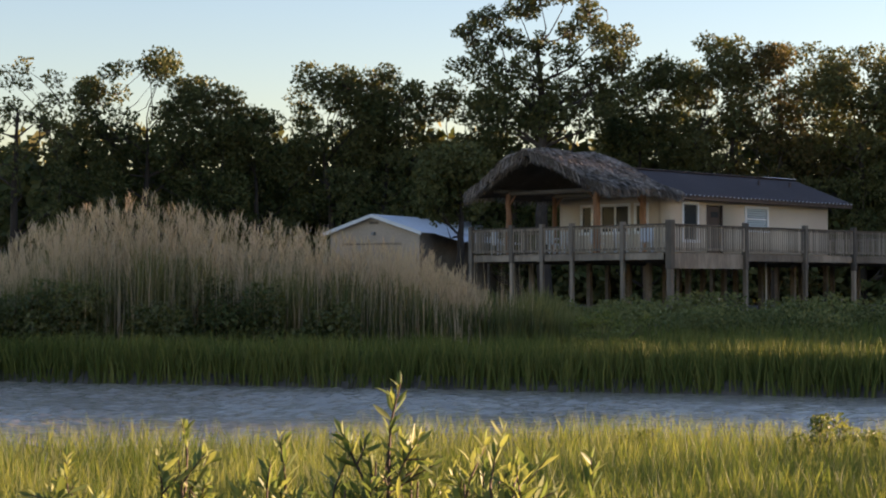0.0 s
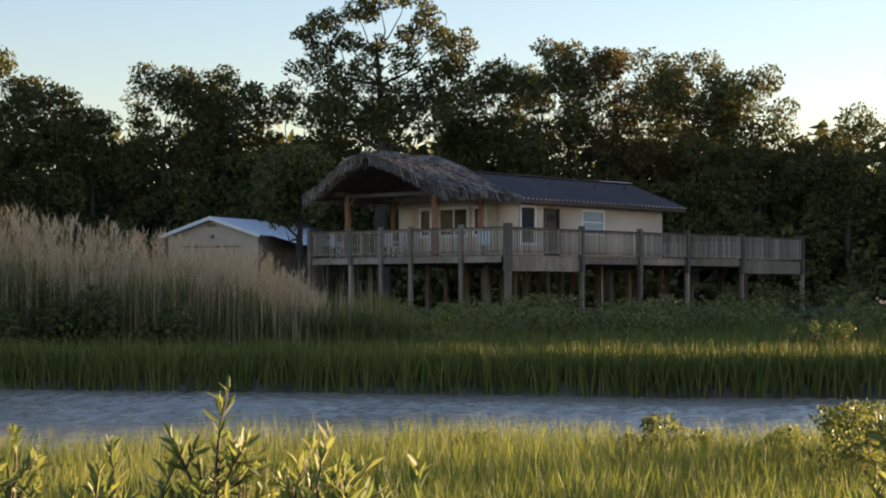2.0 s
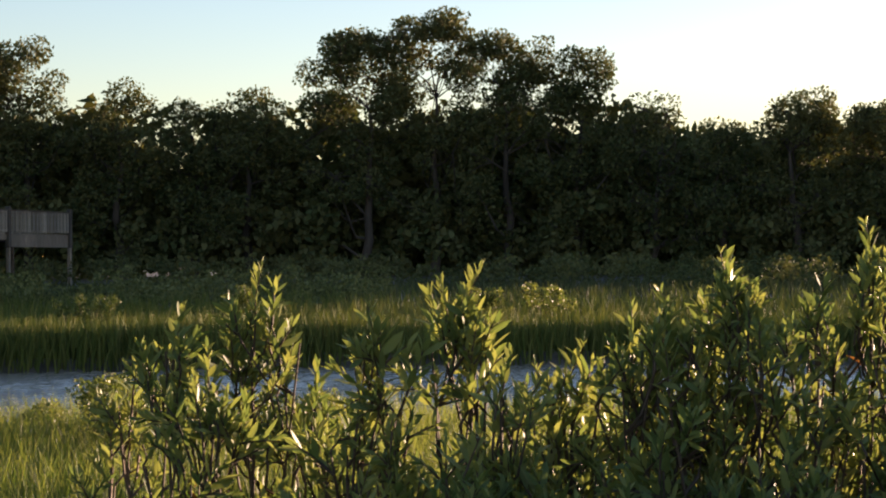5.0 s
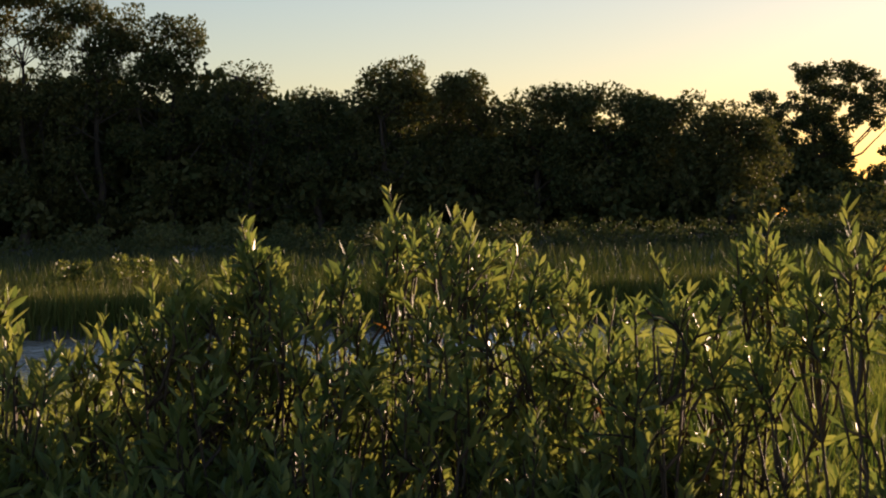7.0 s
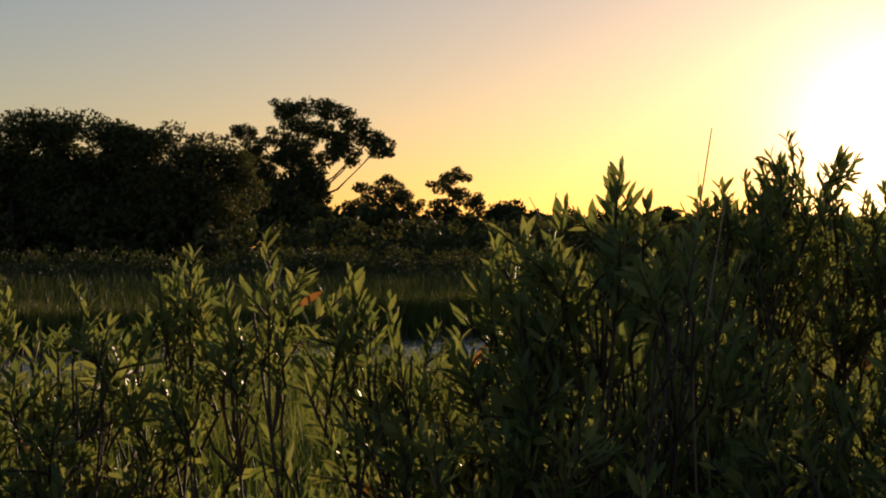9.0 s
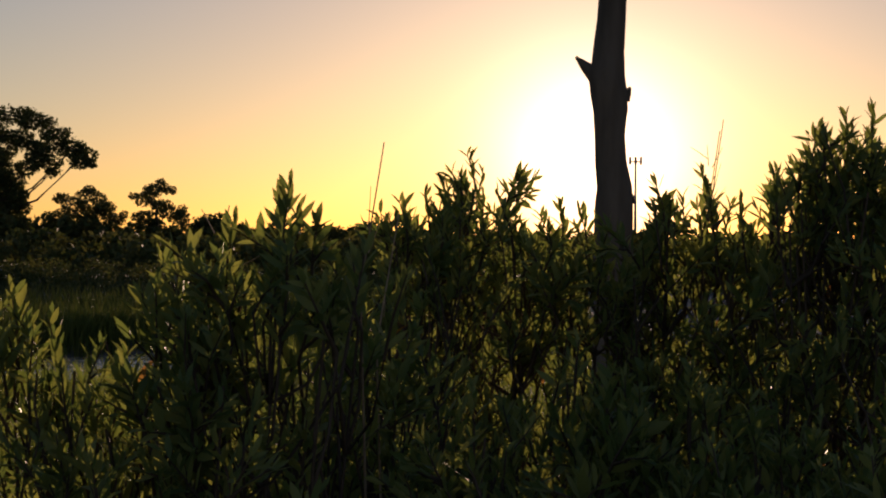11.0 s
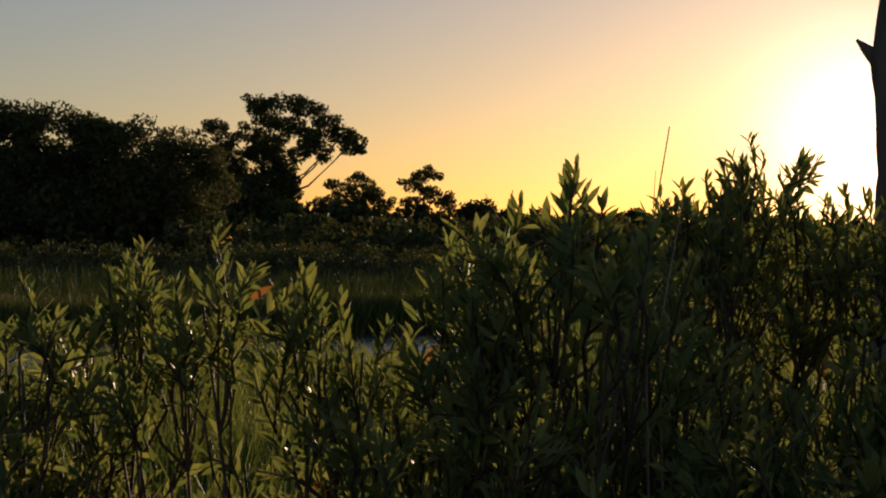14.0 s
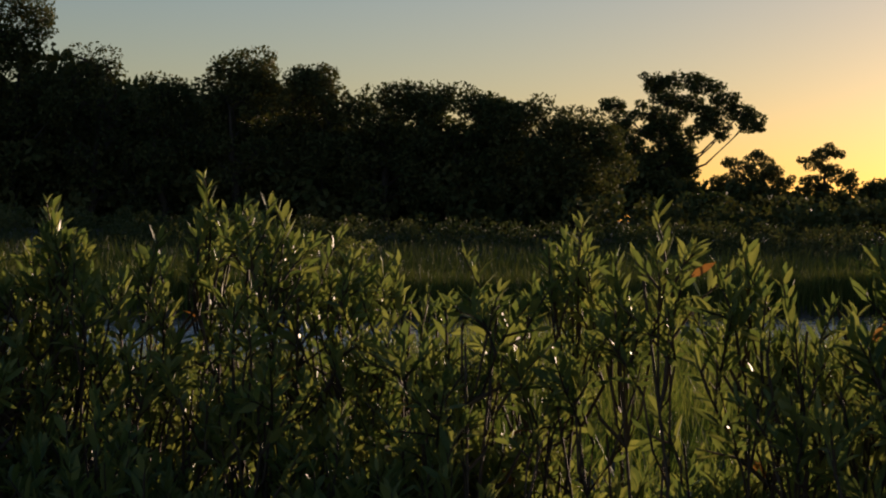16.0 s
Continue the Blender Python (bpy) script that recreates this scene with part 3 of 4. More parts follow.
        ob["kind"] = "stuff"
    n = 9000
    fronds("thatch_fronds", rng.uniform(0, 1, n), rng.uniform(-1, 1, n), 0.32, False)
    n = 1500
    e = np.where(rng.random(n) < 0.5, -1.0, 1.0) * rng.uniform(0.96, 1.0, n)
    fronds("eave_fringe", rng.uniform(0, 1, n), e, 0.36, True)
    n = 2600
    fronds("gable_fringe", rng.uniform(0, 0.05, n), rng.uniform(-1, 1, n), 0.46, True)
    return p


palapa()


def patio_chair(x, y, turn):
    c = house_thing("patio_chair", "pale plastic patio chair on the deck", "chair", "patio chairs on the deck", x, y, FLOOR, turn)
    part("seat", box_bm(-0.25, 0.25, -0.24, 0.24, 0.40, 0.44, 0.015), PLASTIC, c)
    part("backrest", box_bm(-0.25, 0.25, 0.21, 0.25, 0.46, 0.95, 0.015), PLASTIC, c)
    for sx in (-1, 1):
        for sy in (-1, 1):
            part("leg", box_bm(sx * 0.22 - 0.02, sx * 0.22 + 0.02, sy * 0.21 - 0.02, sy * 0.21 + 0.02, 0, 0.40, 0.005), PLASTIC, c)
        part("armrest", box_bm(sx * 0.25 - 0.025, sx * 0.25 + 0.025, -0.22, 0.22, 0.62, 0.65, 0.008), PLASTIC, c)
    return c


for x, y, t in ((1.2, 3.1, 30), (1.6, 2.2, -60), (2.4, 5.2, 100), (1.3, 6.6, -20), (2.9, 7.4, 160), (0.9, 9.0, 75)):
    patio_chair(x, y, t)


def shed():
    s = thing("shed", (-10.9, 105, 1.0), "beige metal shed with a pale galvanised gable roof", "shed", turn=math.degrees(math.atan2(12.5, 5.5)))
    # local x along the ridge, away from the creek; y to its left
    L, W, EV, TOP = 14.0, 2.9, 4.55, 5.5
    bm = bmesh.new()
    a = [bm.verts.new((x, y, z)) for x in (0, 0.15) for y, z in ((-W, 0), (W, 0), (W, EV - 0.1), (0, TOP - 0.1), (-W, EV - 0.1))]
    bm.faces.new(a[:5][::-1])
    bm.faces.new(a[5:])
    for i in range(5):
        j = (i + 1) % 5
        bm.faces.new((a[i], a[j], a[5 + j], a[5 + i]))
    part("gable_wall", bm, SHEDWALL, s)
    # wall below the lean-to: shade painted as a dark colour over the beige
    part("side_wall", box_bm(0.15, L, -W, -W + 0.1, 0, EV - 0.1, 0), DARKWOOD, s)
    part("side_wall", box_bm(0.15, L, W - 0.1, W, 0, EV - 0.1, 0), SHEDWALL, s)
    part("back_wall", box_bm(L - 0.1, L, -W + 0.1, W - 0.1, 0, EV, 0), SHEDWALL, s)
    part("roll_door", box_bm(-0.05, 0.0, -1.7, 1.9, 0, 3.75), SHEDWALL, s)
    part("door_lintel", box_bm(-0.08, 0.0, -1.8, 2.0, 3.75, 3.86), DARKWOOD, s)
    part("gable_vent", box_bm(-0.06, 0.0, -0.3, 0.3, 4.95, 5.1), DARKWOOD, s)
    part("wall_lamp", box_bm(-0.2, 0.0, -0.1, 0.1, 4.3, 4.5, 0.02), STEEL, s)
    for sg in (-1, 1):
        bm = bmesh.new()
        n = 30
        prev = None
        for i in range(2 * n + 1):
            x = -0.3 + (L + 0.6) * i / (2 * n)
            up = 0.03 if i % 2 else 0
            row = [bm.verts.new((x, 0, TOP + up)), bm.verts.new((x, sg * (W + 0.3), EV - 0.09 + up)), bm.verts.new((x, 0, TOP - 0.06)), bm.verts.new((x, sg * (W + 0.3), EV - 0.15))]
            if prev:
                bm.faces.new((prev[0], row[0], row[1], prev[1]))
                bm.faces.new((prev[2], prev[3], row[3], row[2]))
                bm.faces.new((prev[1], row[1], row[3], prev[3]))
            prev = row
        part("roof_sheet", bm, SHEDROOF, s)
        bm = bmesh.new()
        q = [bm.verts.new((x, y, z + dz)) for x in (-0.36, -0.30) for y, z in ((0, TOP + 0.03), (sg * (W + 0.32), EV - 0.06)) for dz in (0, -0.2)]
        for f in ((0, 1, 3, 2), (4, 6, 7, 5), (0, 2, 6, 4), (1, 5, 7, 3), (0, 4, 5, 1), (2, 3, 7, 6)):
            bm.faces.new([q[i] for i in f])
        part("barge_board", bm, TRIM, s)
    bm = bmesh.new()
    q = [bm.verts.new((x, y, z + dz)) for dz in (0, -0.05) for x in (1.4, L) for y, z in ((-W - 0.3, EV - 0.1), (-W - 2.1, EV - 0.62))]
    for f in ((0, 1, 3, 2), (4, 6, 7, 5), (0, 4, 5, 1), (2, 3, 7, 6), (1, 5, 7, 3), (0, 2, 6, 4)):
        bm.faces.new([q[i] for i in f])
    part("lean_to_roof", bm, SHEDROOF, s)
    for x in (1.6, 5.0, 8.5, L - 0.2):
        part("lean_to_post", box_bm(x - 0.06, x + 0.06, -W - 2.0, -W - 1.88, -0.2, EV - 0.63), DARKWOOD, s)
    return s


shed()

# ---- trees ----
def crown_arrays(rng, lobes, per_area, size):
    """Leaf tufts as folded diamonds in and on the lobes: (centre, radius)."""
    P, S = [], []
    for c, r in lobes:
        n = max(30, int(per_area * r * r))
        d = rng.normal(size=(n, 3))
        d /= np.linalg.norm(d, axis=1)[:, None]
        rad = r * rng.uniform(0.3, 1.0, n) ** 0.45 * (1 + 0.22 * np.sin(d[:, 0] * 7 + r * 9) * np.sin(d[:, 2] * 6 + r))
        P.append(np.asarray(c) + d * rad[:, None] * [1, 1, 0.82])
        S.append(rng.uniform(0.6, 1.3, n) * size)
    P, S = np.concatenate(P), np.concatenate(S)
    n = len(P)
    ax = rng.normal(size=(n, 3))
    ax /= np.linalg.norm(ax, axis=1)[:, None]
    bx = np.cross(ax, rng.normal(size=(n, 3)))
    bx /= np.linalg.norm(bx, axis=1)[:, None]
    cx = np.cross(ax, bx)
    h, w = S[:, None], S[:, None] * 0.55
    v = np.stack([P - ax * h * 0.5, P + bx * w * 0.5 + cx * w * 0.18, P + ax * h * 0.5, P - bx * w * 0.5 + cx * w * 0.18], 1).reshape(-1, 3)
    f = np.arange(n)[:, None] * 4 + np.arange(4)[None]
    return v, f


def tree(az, dist, lobes, label, leaf=None, trunk=0.28, per_area=270, size=0.25, seed=0, bare=0, group="", fork=0.35, tufts=0):
    """lobes: (degrees to the right of az, degrees above the lens's level, radius in metres). The trunk stands at az."""
    rng = np.random.default_rng(seed)
    gz = float(ground_height(az, dist))
    base = polar(az, dist)
    right = polar(az + 90, 1.0)
    out = polar(az, 1.0)
    L = []
    for da, el, r in lobes:
        s = math.tan(radians(da)) * dist
        depth = rng.uniform(-1.2, 1.2)
        xy = right * s + out * depth
        c = (xy[0], xy[1], EYE + dist * math.tan(radians(el)) - gz)
        L.append((c, r * (0.72 if tufts else 1)))
        for _ in range(tufts):
            d = rng.normal(size=3) * [1, 1, 0.5]
            L.append((tuple(np.asarray(c) + d / np.linalg.norm(d) * r * rng.uniform(0.6, 1.0)), r * rng.uniform(0.3, 0.55)))
    t = thing("tree", (base[0], base[1], gz), label, "tree", group or "trees behind the marsh")
    top = max(c[2] for c, r in L)
    zf = min(0.8, fork + 0.35) * top
    wob = np.cumsum(rng.normal(0, 0.14, (9, 2)), 0)
    trunk_pts = [(wob[k][0], wob[k][1], -0.3 + (zf + 0.3) * k / 8) for k in range(9)]
    v, f = tube_arrays(trunk_pts, [trunk * (1.2 - 0.115 * k) for k in range(9)], 9)
    under(new("trunk", fast_mesh("trunk", v, f, BARK)), t)
    pieces = []
    stems = []
    for idx, (c, r) in enumerate(L):
        e = Vector(c)
        main = idx % (tufts + 1) == 0 if tufts else idx % 4 == 0
        if main or not stems:
            hd = math.hypot(c[0], c[1])
            k = int(max(fork * 0.6 * 8, min(8, 8 * (c[2] - hd * 0.5 - 0.6) / zf)))
            o = Vector(trunk_pts[max(1, min(8, k))])
            w = trunk * (0.42 - 0.03 * k)
        else:
            o = min(stems, key=lambda q: (q - e).length)
            w = trunk * 0.14
        m = o.lerp(e, 0.5) + Vector(rng.normal(0, 0.3, 3)) + Vector((0, 0, -0.1 * (e - o).length))
        if main:
            stems += [m, e]
        pieces.append(tube_arrays([o, o.lerp(m, 0.6) + Vector(rng.normal(0, 0.1, 3)), m, m.lerp(e, 0.6) + Vector(rng.normal(0, 0.12, 3)), e], [w, w * 0.8, w * 0.6, w * 0.4, w * 0.15], 5))
        for _ in range((1 if tufts else 3) + bare):
            q = e + Vector(np.clip(rng.normal(0, 0.45, 3), -0.6, 0.6 + 0.12 * bare)) * r
            pieces.append(tube_arrays([e.lerp(m, 0.3), e.lerp(q, 0.6) + Vector(rng.normal(0, 0.1, 3)), q], [trunk * 0.12, trunk * 0.07, trunk * 0.03], 4))
    v, f = joined(pieces)
    under(new("branchwork", fast_mesh("branchwork", v, f, BARK)), t)
    v, f = crown_arrays(rng, L, per_area, size)
    under(new("crown", fast_mesh("crown", v, f, leaf or TREELEAF)), t)
    return t


def auto_lobes(rng, half, low, high, n, r0, r1):
    """A full crown: lobes inside an egg, half: degrees of half width; from low to high degrees."""
    L = []
    for k in range(n):
        h = rng.random() ** 0.7
        w = half * math.sqrt(max(0.05, 1 - (abs(h - 0.42) / 0.62) ** 2))
        L.append((rng.uniform(-w, w), low + (high - low) * h * 0.96, rng.uniform(r0, r1)))
    return L


def full_tree(az, half, top, seed, dist=112, low=0.3, n=26, r0=0.9, r1=1.7, leaf=None, label="", **kw):
    rng = np.random.default_rng(seed + 900)
    r0, r1, n = r0 * 0.72, r1 * 0.78, int(n * 2.1)
    m = math.degrees(r1 / dist)
    return tree(az, dist, auto_lobes(rng, half * 1.08, low, top + 0.25 - m * 0.5, n, r0, r1), label or "leafy dark green tree in evening shade", leaf=leaf, seed=seed, **kw)


# skyline, from the marsh's open side round to the low sun
full_tree(-16.7, 1.5, 7.0, 1, dist=108, n=18, r0=0.6, r1=1.2, low=1.6, label="sparse tall tree with a bare straight trunk", per_area=220, fork=0.8)
full_tree(-13.0, 2.3, 7.4, 2, n=38)
full_tree(-11.2, 1.4, 6.6, 3, n=22)
full_tree(-9.6, 1.3, 5.6, 4, n=16)
full_tree(-7.2, 1.8, 6.9, 5, n=30)
full_tree(-5.5, 1.3, 7.1, 6, n=24)
full_tree(-3.9, 1.3, 6.5, 7, n=20)
tree(-0.7, 106, [(-2.2, 7.86, 1.1), (-1.66, 8.3, 1.17), (-0.78, 8.65, 1.24), (-0.07, 8.9, 1.24), (0.81, 9.0, 1.1), (1.5, 8.55, 1.24), (1.0, 8.0, 1.1), (1.9, 7.75, 1.24), (2.5, 7.6, 1.1),
     (2.4, 6.97, 1.24), (1.7, 6.8, 1.38), (0.64, 7.15, 1.1), (-0.07, 7.5, 0.97), (-0.95, 7.7, 1.1), (-1.84, 7.3, 1.24), (-2.2, 6.8, 1.24), (-1.1, 6.6, 1.38), (-0.25, 6.4, 1.38), (0.64, 6.27, 1.52),
     (1.5, 6.1, 1.52), (2.4, 6.1, 1.52), (-1.5, 5.9, 1.52), (-0.8, 5.55, 1.66), (0.3, 5.4, 1.66), (1.35, 5.3, 1.66)],
     "tall spreading pecan tree above the thatched shelter", trunk=0.4, seed=8, per_area=300, size=0.24, tufts=5, fork=0.45)
full_tree(-1.4, 2.0, 6.2, 9, n=28)
full_tree(2.6, 1.6, 7.2, 10, n=28)
full_tree(3.7, 1.2, 7.1, 50, n=20, dist=118)
full_tree(7.9, 1.3, 7.3, 51, n=22, dist=118)
full_tree(-3.3, 0.9, 4.3, 52, n=16, dist=93, low=2.4, fork=0.55, trunk=0.26)
full_tree(5.0, 1.7, 7.9, 11, n=30)
full_tree(6.4, 1.3, 7.6, 12, n=22, leaf=TREELEAF2, label="tree with rust-tinted leaves in its top")
full_tree(9.0, 1.7, 7.4, 13, n=30)
full_tree(10.9, 1.2, 6.9, 14, n=20, low=2.0, per_area=241)
full_tree(13.8, 1.2, 5.5, 15, n=18, per_area=210)
full_tree(16.0, 1.5, 4.9, 16, n=18, per_area=231)
full_tree(17.6, 1.3, 5.5, 17, n=16, per_area=210)
full_tree(21.3, 1.9, 7.3, 18, n=30, low=1.5, per_area=283)
full_tree(23.3, 1.9, 7.75, 19, n=34)
full_tree(26.0, 1.8, 7.25, 20, n=32)
full_tree(28.0, 1.2, 6.5, 21, n=20, per_area=262)
full_tree(30.3, 1.1, 4.9, 22, n=14, per_area=115, bare=5, label="half-bare tree with thin twigs at its top")
full_tree(32.3, 1.2, 4.1, 23, n=16, per_area=189, bare=3)
full_tree(34.7, 1.3, 5.0, 24, n=26)
full_tree(37.0, 1.1, 4.6, 25, n=22)
full_tree(39.3, 1.6, 4.1, 26, n=28)
full_tree(41.5, 1.6, 4.1, 27, n=28)
full_tree(43.7, 1.6, 3.9, 28, n=28)
full_tree(45.2, 1.2, 3.4, 29, n=20)
tree(47.7, 232, [(0.3, 3.75, 2.3), (1.0, 3.65, 2.2), (1.6, 3.35, 2.0), (-0.4, 3.35, 2.1), (0.3, 3.1, 2.4), (1.1, 2.75, 1.9), (-1.2, 2.3, 2.4), (-0.5, 0.9, 2.8), (-1.4, 0.6, 2.8), (-1.45, 3.55, 2.0), (-1.1, 3.15, 1.7),
     (-0.1, 4.25, 2.25), (0.55, 4.35, 2.25), (1.25, 4.2, 2.25), (1.9, 3.75, 2.15), (2.5, 3.4, 2.25), (2.65, 3.0, 1.84), (-0.9, 2.6, 2.46), (0, 2.75, 2.67), (0.7, 2.35, 2.46), (1.5, 3.0, 1.7), (1.9, 2.7, 1.5), (-0.6, 1.6, 2.87), (0.5, 1.4, 2.87),
     (-1.6, 1.4, 2.67), (0.2, 0.7, 3.28), (0.9, 0.8, 2.05), (0.7, 1.8, 2.1), (-0.9, 1.9, 2.4), (0.05, 2.1, 2.6), (-1.3, 2.8, 2.0)],
     "open-crowned oak standing out against the sunset", trunk=0.75, seed=30, per_area=190, size=0.42, tufts=4, fork=0.3)
far = dict(dist=235, per_area=110, size=0.5, trunk=0.5)
tree(50.6, 235, [(0, 1.95, 1.85), (-0.45, 1.7, 1.72), (0.45, 1.6, 1.85), (-0.8, 1.25, 1.98), (0.75, 1.2, 1.85), (0, 1.4, 2.24), (-1.05, 0.75, 1.98), (1.05, 0.7, 1.85), (0, 0.8, 2.51), (-0.5, 0.4, 2.38), (0.6, 0.35, 2.38), (0, 0.1, 2.38)],
     "broad dark tree in layers against the sunset", trunk=0.5, seed=31, per_area=170, size=0.42, tufts=4)
tree(52.75, 235, [(-0.1, 2.15, 1.45), (0.25, 2.2, 1.19), (-0.45, 1.85, 1.58), (0.1, 1.65, 1.58), (0.5, 1.45, 1.58), (-0.4, 1.3, 1.58), (0.8, 1.25, 1.19), (0, 1.0, 1.85), (-0.5, 0.7, 1.72), (0.4, 0.6, 1.72), (1.15, 0.7, 1.45), (1.4, 0.4, 1.45), (-0.8, 0.3, 1.72), (0.1, 0.2, 2.11)],
     "slender dark tree in layers against the sunset", trunk=0.45, seed=32, per_area=170, size=0.42, tufts=4)
full_tree(54.6, 1.1, 1.2, 33, n=20, r0=1.2, r1=2.0, low=-0.3, **far)
for k, (a, top) in enumerate(((57, 0.95), (58.8, 1.1), (61, 0.8), (63.2, 0.75), (65.5, 0.7), (67.8, 0.75), (70.2, 0.75), (72.6, 0.8), (75, 0.75), (77.5, 0.85))):
    full_tree(a, 1.5, top, 34 + k, dist=290, n=24, r0=1.5, r1=2.4, low=-0.4, label="low tree on the far horizon", per_area=80, size=0.7)


def thicket(name, az0, az1, r0, r1, height, n, leaf, seed, label, size=0.3, per=120):
    """Underwood: one mass that nobody could count."""
    rng = np.random.default_rng(seed)
    lobes = []
    for k in range(n):
        a, r = rng.uniform(az0, az1), rng.uniform(r0, r1)
        h = height(a) * rng.uniform(0.25, 1.0)
        p = polar(a, r)
        s = rng.uniform(0.09, 0.2) * height(a) + 0.25
        g = float(ground_height(a, r))
        lobes.append(((p[0], p[1], max(g + s * 0.4, g + h - s)), s))
    v, f = crown_arrays(rng, lobes, per, size)
    return tagged(new(name, fast_mesh(name, v, f, leaf)), label, "bushes", kind="stuff")


thicket("underwood", -21, 31, 114, 126, lambda a: 11.8, 620, TREELEAF, 70, "dark underwood beneath the trees", 1.0, 18)
thicket("underwood", 31, 46.2, 114, 124, lambda a: 7.4 - 1.3 * max(0, a - 43.2), 330, TREELEAF, 71, "dark underwood beneath the trees", 0.6, 54)
thicket("underwood", -21, 46, 111, 117, lambda a: 5.5 - 1.1 * max(0, a - 43.0), 800, TREELEAF, 75, "dark underwood beneath the trees", 0.6, 54)
thicket("underwood", 45.5, 57, 228, 250, lambda a: float(np.interp(a, [46, 47.6, 48.7, 57], [12.0, 10.5, 6.6, 5.4])), 280, TREELEAF, 76, "dark underwood beneath the trees", 0.9, 45)
thicket("underwood", 56, 82, 280, 310, lambda a: 4.6, 420, TREELEAF, 79, "dark low woods along the horizon", 1.0, 45)
thicket("underwood", -21, 31, 126, 133, lambda a: 10.0, 300, TREELEAF, 94, "dark underwood beneath the trees", 1.5, 12)
thicket("underwood", 22, 46, 117, 124, lambda a: 10.0 if a < 37 else 7.6 - 1.2 * max(0, a - 43.0), 520, TREELEAF, 78, "dark underwood beneath the trees", 0.85, 40)
thicket("bank_bushes", -2, 22, 57, 65, lambda a: 1.35, 300, UNDER, 72, "low grey-green bushes along the foot of the deck", 0.14, 500)
thicket("underwood", 45, 82, 98, 116, lambda a: 3.0, 620, TREELEAF, 88, "dark low bushes beyond the marsh", 0.5, 75)
thicket("bank_bushes", 53, 80, 72, 97, lambda a: 1.0, 420, TREELEAF, 89, "dark low bushes beyond the marsh", 0.18, 420)
thicket("bank_bushes", 30, 56, 66, 80, lambda a: 1.5, 420, TREELEAF, 92, "dark low bushes beyond the marsh", 0.15, 330)
thicket("bank_bushes", -5, 9, 54, 58, lambda a: 1.35, 190, UNDER, 93, "low grey-green bushes along the foot of the deck", 0.13, 520)
thicket("bank_bushes", 10, 36, 72, 95, lambda a: 1.8, 230, TREELEAF, 73, "low bushes at the edge of the wood", 0.2, 260)
thicket("bank_bushes", 53.5, 62, 13, 21, lambda a: 1.1, 70, UNDER, 74, "rounded bushes on the near bank", 0.07, 1800)

# ---- reeds and grass ----
def grass_patch(name, az0, az1, r0, r1, n, height, width, lean, mat, seed, label, category="grass", lift=0.0, edge=None):
    rng = np.random.default_rng(seed)
    az = rng.uniform(az0, az1, n)
    lo, hi = r0(az) if callable(r0) else r0, r1(az) if callable(r1) else r1
    u = rng.random(n)
    if edge is not None:
        u = np.where(rng.random(n) < 0.35, u * edge, u)
    r = lo + (hi - lo) * u
    xy = polar(az, r)
    clump = 0.75 + 0.35 * np.sin(xy[:, 0] * 1.9 + np.sin(xy[:, 1] * 1.3) * 2) * np.sin(xy[:, 1] * 2.3 + 1)
    base = np.c_[xy, ground_height(az, r) - 0.03 + lift]
    h = height(az, r, rng) * (0.75 + 0.3 * clump) * rng.uniform(0.65, 1.15, n)
    v, f = blades(rng, base, h, width * rng.uniform(0.6, 1.3, n), lean * rng.uniform(0.2, 1.4, n))
    return tagged(new(name, fast_mesh(name, v, f, mat)), label, category, kind="stuff")


grass_patch("near_grass", -20, 34, lambda a: 0 * a + 12.2, lambda a: near_edge(a) + 0.2, 50000, lambda a, r, g: 0.58 + 0 * a, 0.011, 0.35, GRASS, 80, "sunlit yellow-green cordgrass on the near bank")
grass_patch("near_grass", 0, 56, lambda a: 0 * a + 6.5, lambda a: near_edge(a) + 0.2, 28000, lambda a, r, g: 0.56 + 0 * a, 0.012, 0.35, GRASS, 81, "sunlit yellow-green cordgrass on the near bank")
grass_patch("near_grass", 34, 77, lambda a: 0 * a + 15.0, lambda a: near_edge(a) + 0.2, 30000, lambda a, r, g: 0.58 + 0 * a, 0.015, 0.35, GRASS, 90, "sunlit yellow-green cordgrass on the near bank")
grass_patch("far_grass", -22, 66, lambda a: far_edge(a) - 0.05, lambda a: 0 * a + 58, 66000, lambda a, r, g: 0.80 + 0 * a, 0.04, 0.3, FARGRASS, 82, "green cordgrass on the far bank of the creek", edge=0.12)
# grass strip whose shade is partly painted by its darker colours
grass_patch("meadow_grass", -22, 66, 57, 84, 24000, lambda a, r, g: 0.55 + 0 * a, 0.06, 0.3, MEADOW, 83, "green marsh grass before the wood")


def reed_height(a):
    """Reeds: highest in the middle of the stand, falling off at both ends."""
    return np.interp(a, [-19.5, -17.6, -16.5, -14.5, -13, -10, -7, -5, -3.6, -2.6, -1.8, -1.0], [1.7, 2.3, 2.9, 3.6, 3.75, 3.3, 2.85, 2.65, 2.2, 1.6, 1.1, 0.8])


grass_patch("reed_stand", -22, 1.2, 49.8, 57, 44000, lambda a, r, g: np.maximum(reed_height(a), np.interp(a, [-1, 1.2], [2.1, 1.3])) * (0.66 + 0.14 * np.sin(a * 2.1) * np.sin(r * 1.1 + a)), 0.05, 0.18, REEDGREEN, 84, "tall green common reeds", "reeds")
grass_patch("reed_stand", -22, -2.2, 51, 57, 6600, lambda a, r, g: reed_height(a) * (0.9 + 0.14 * np.sin(a * 5.3 + r) * np.sin(r * 1.7 + a * 2)) * g.uniform(0.8, 1.12, len(a)), 0.022, 0.05, REEDTAN, 85, "tall dry tan reed canes", "reeds")

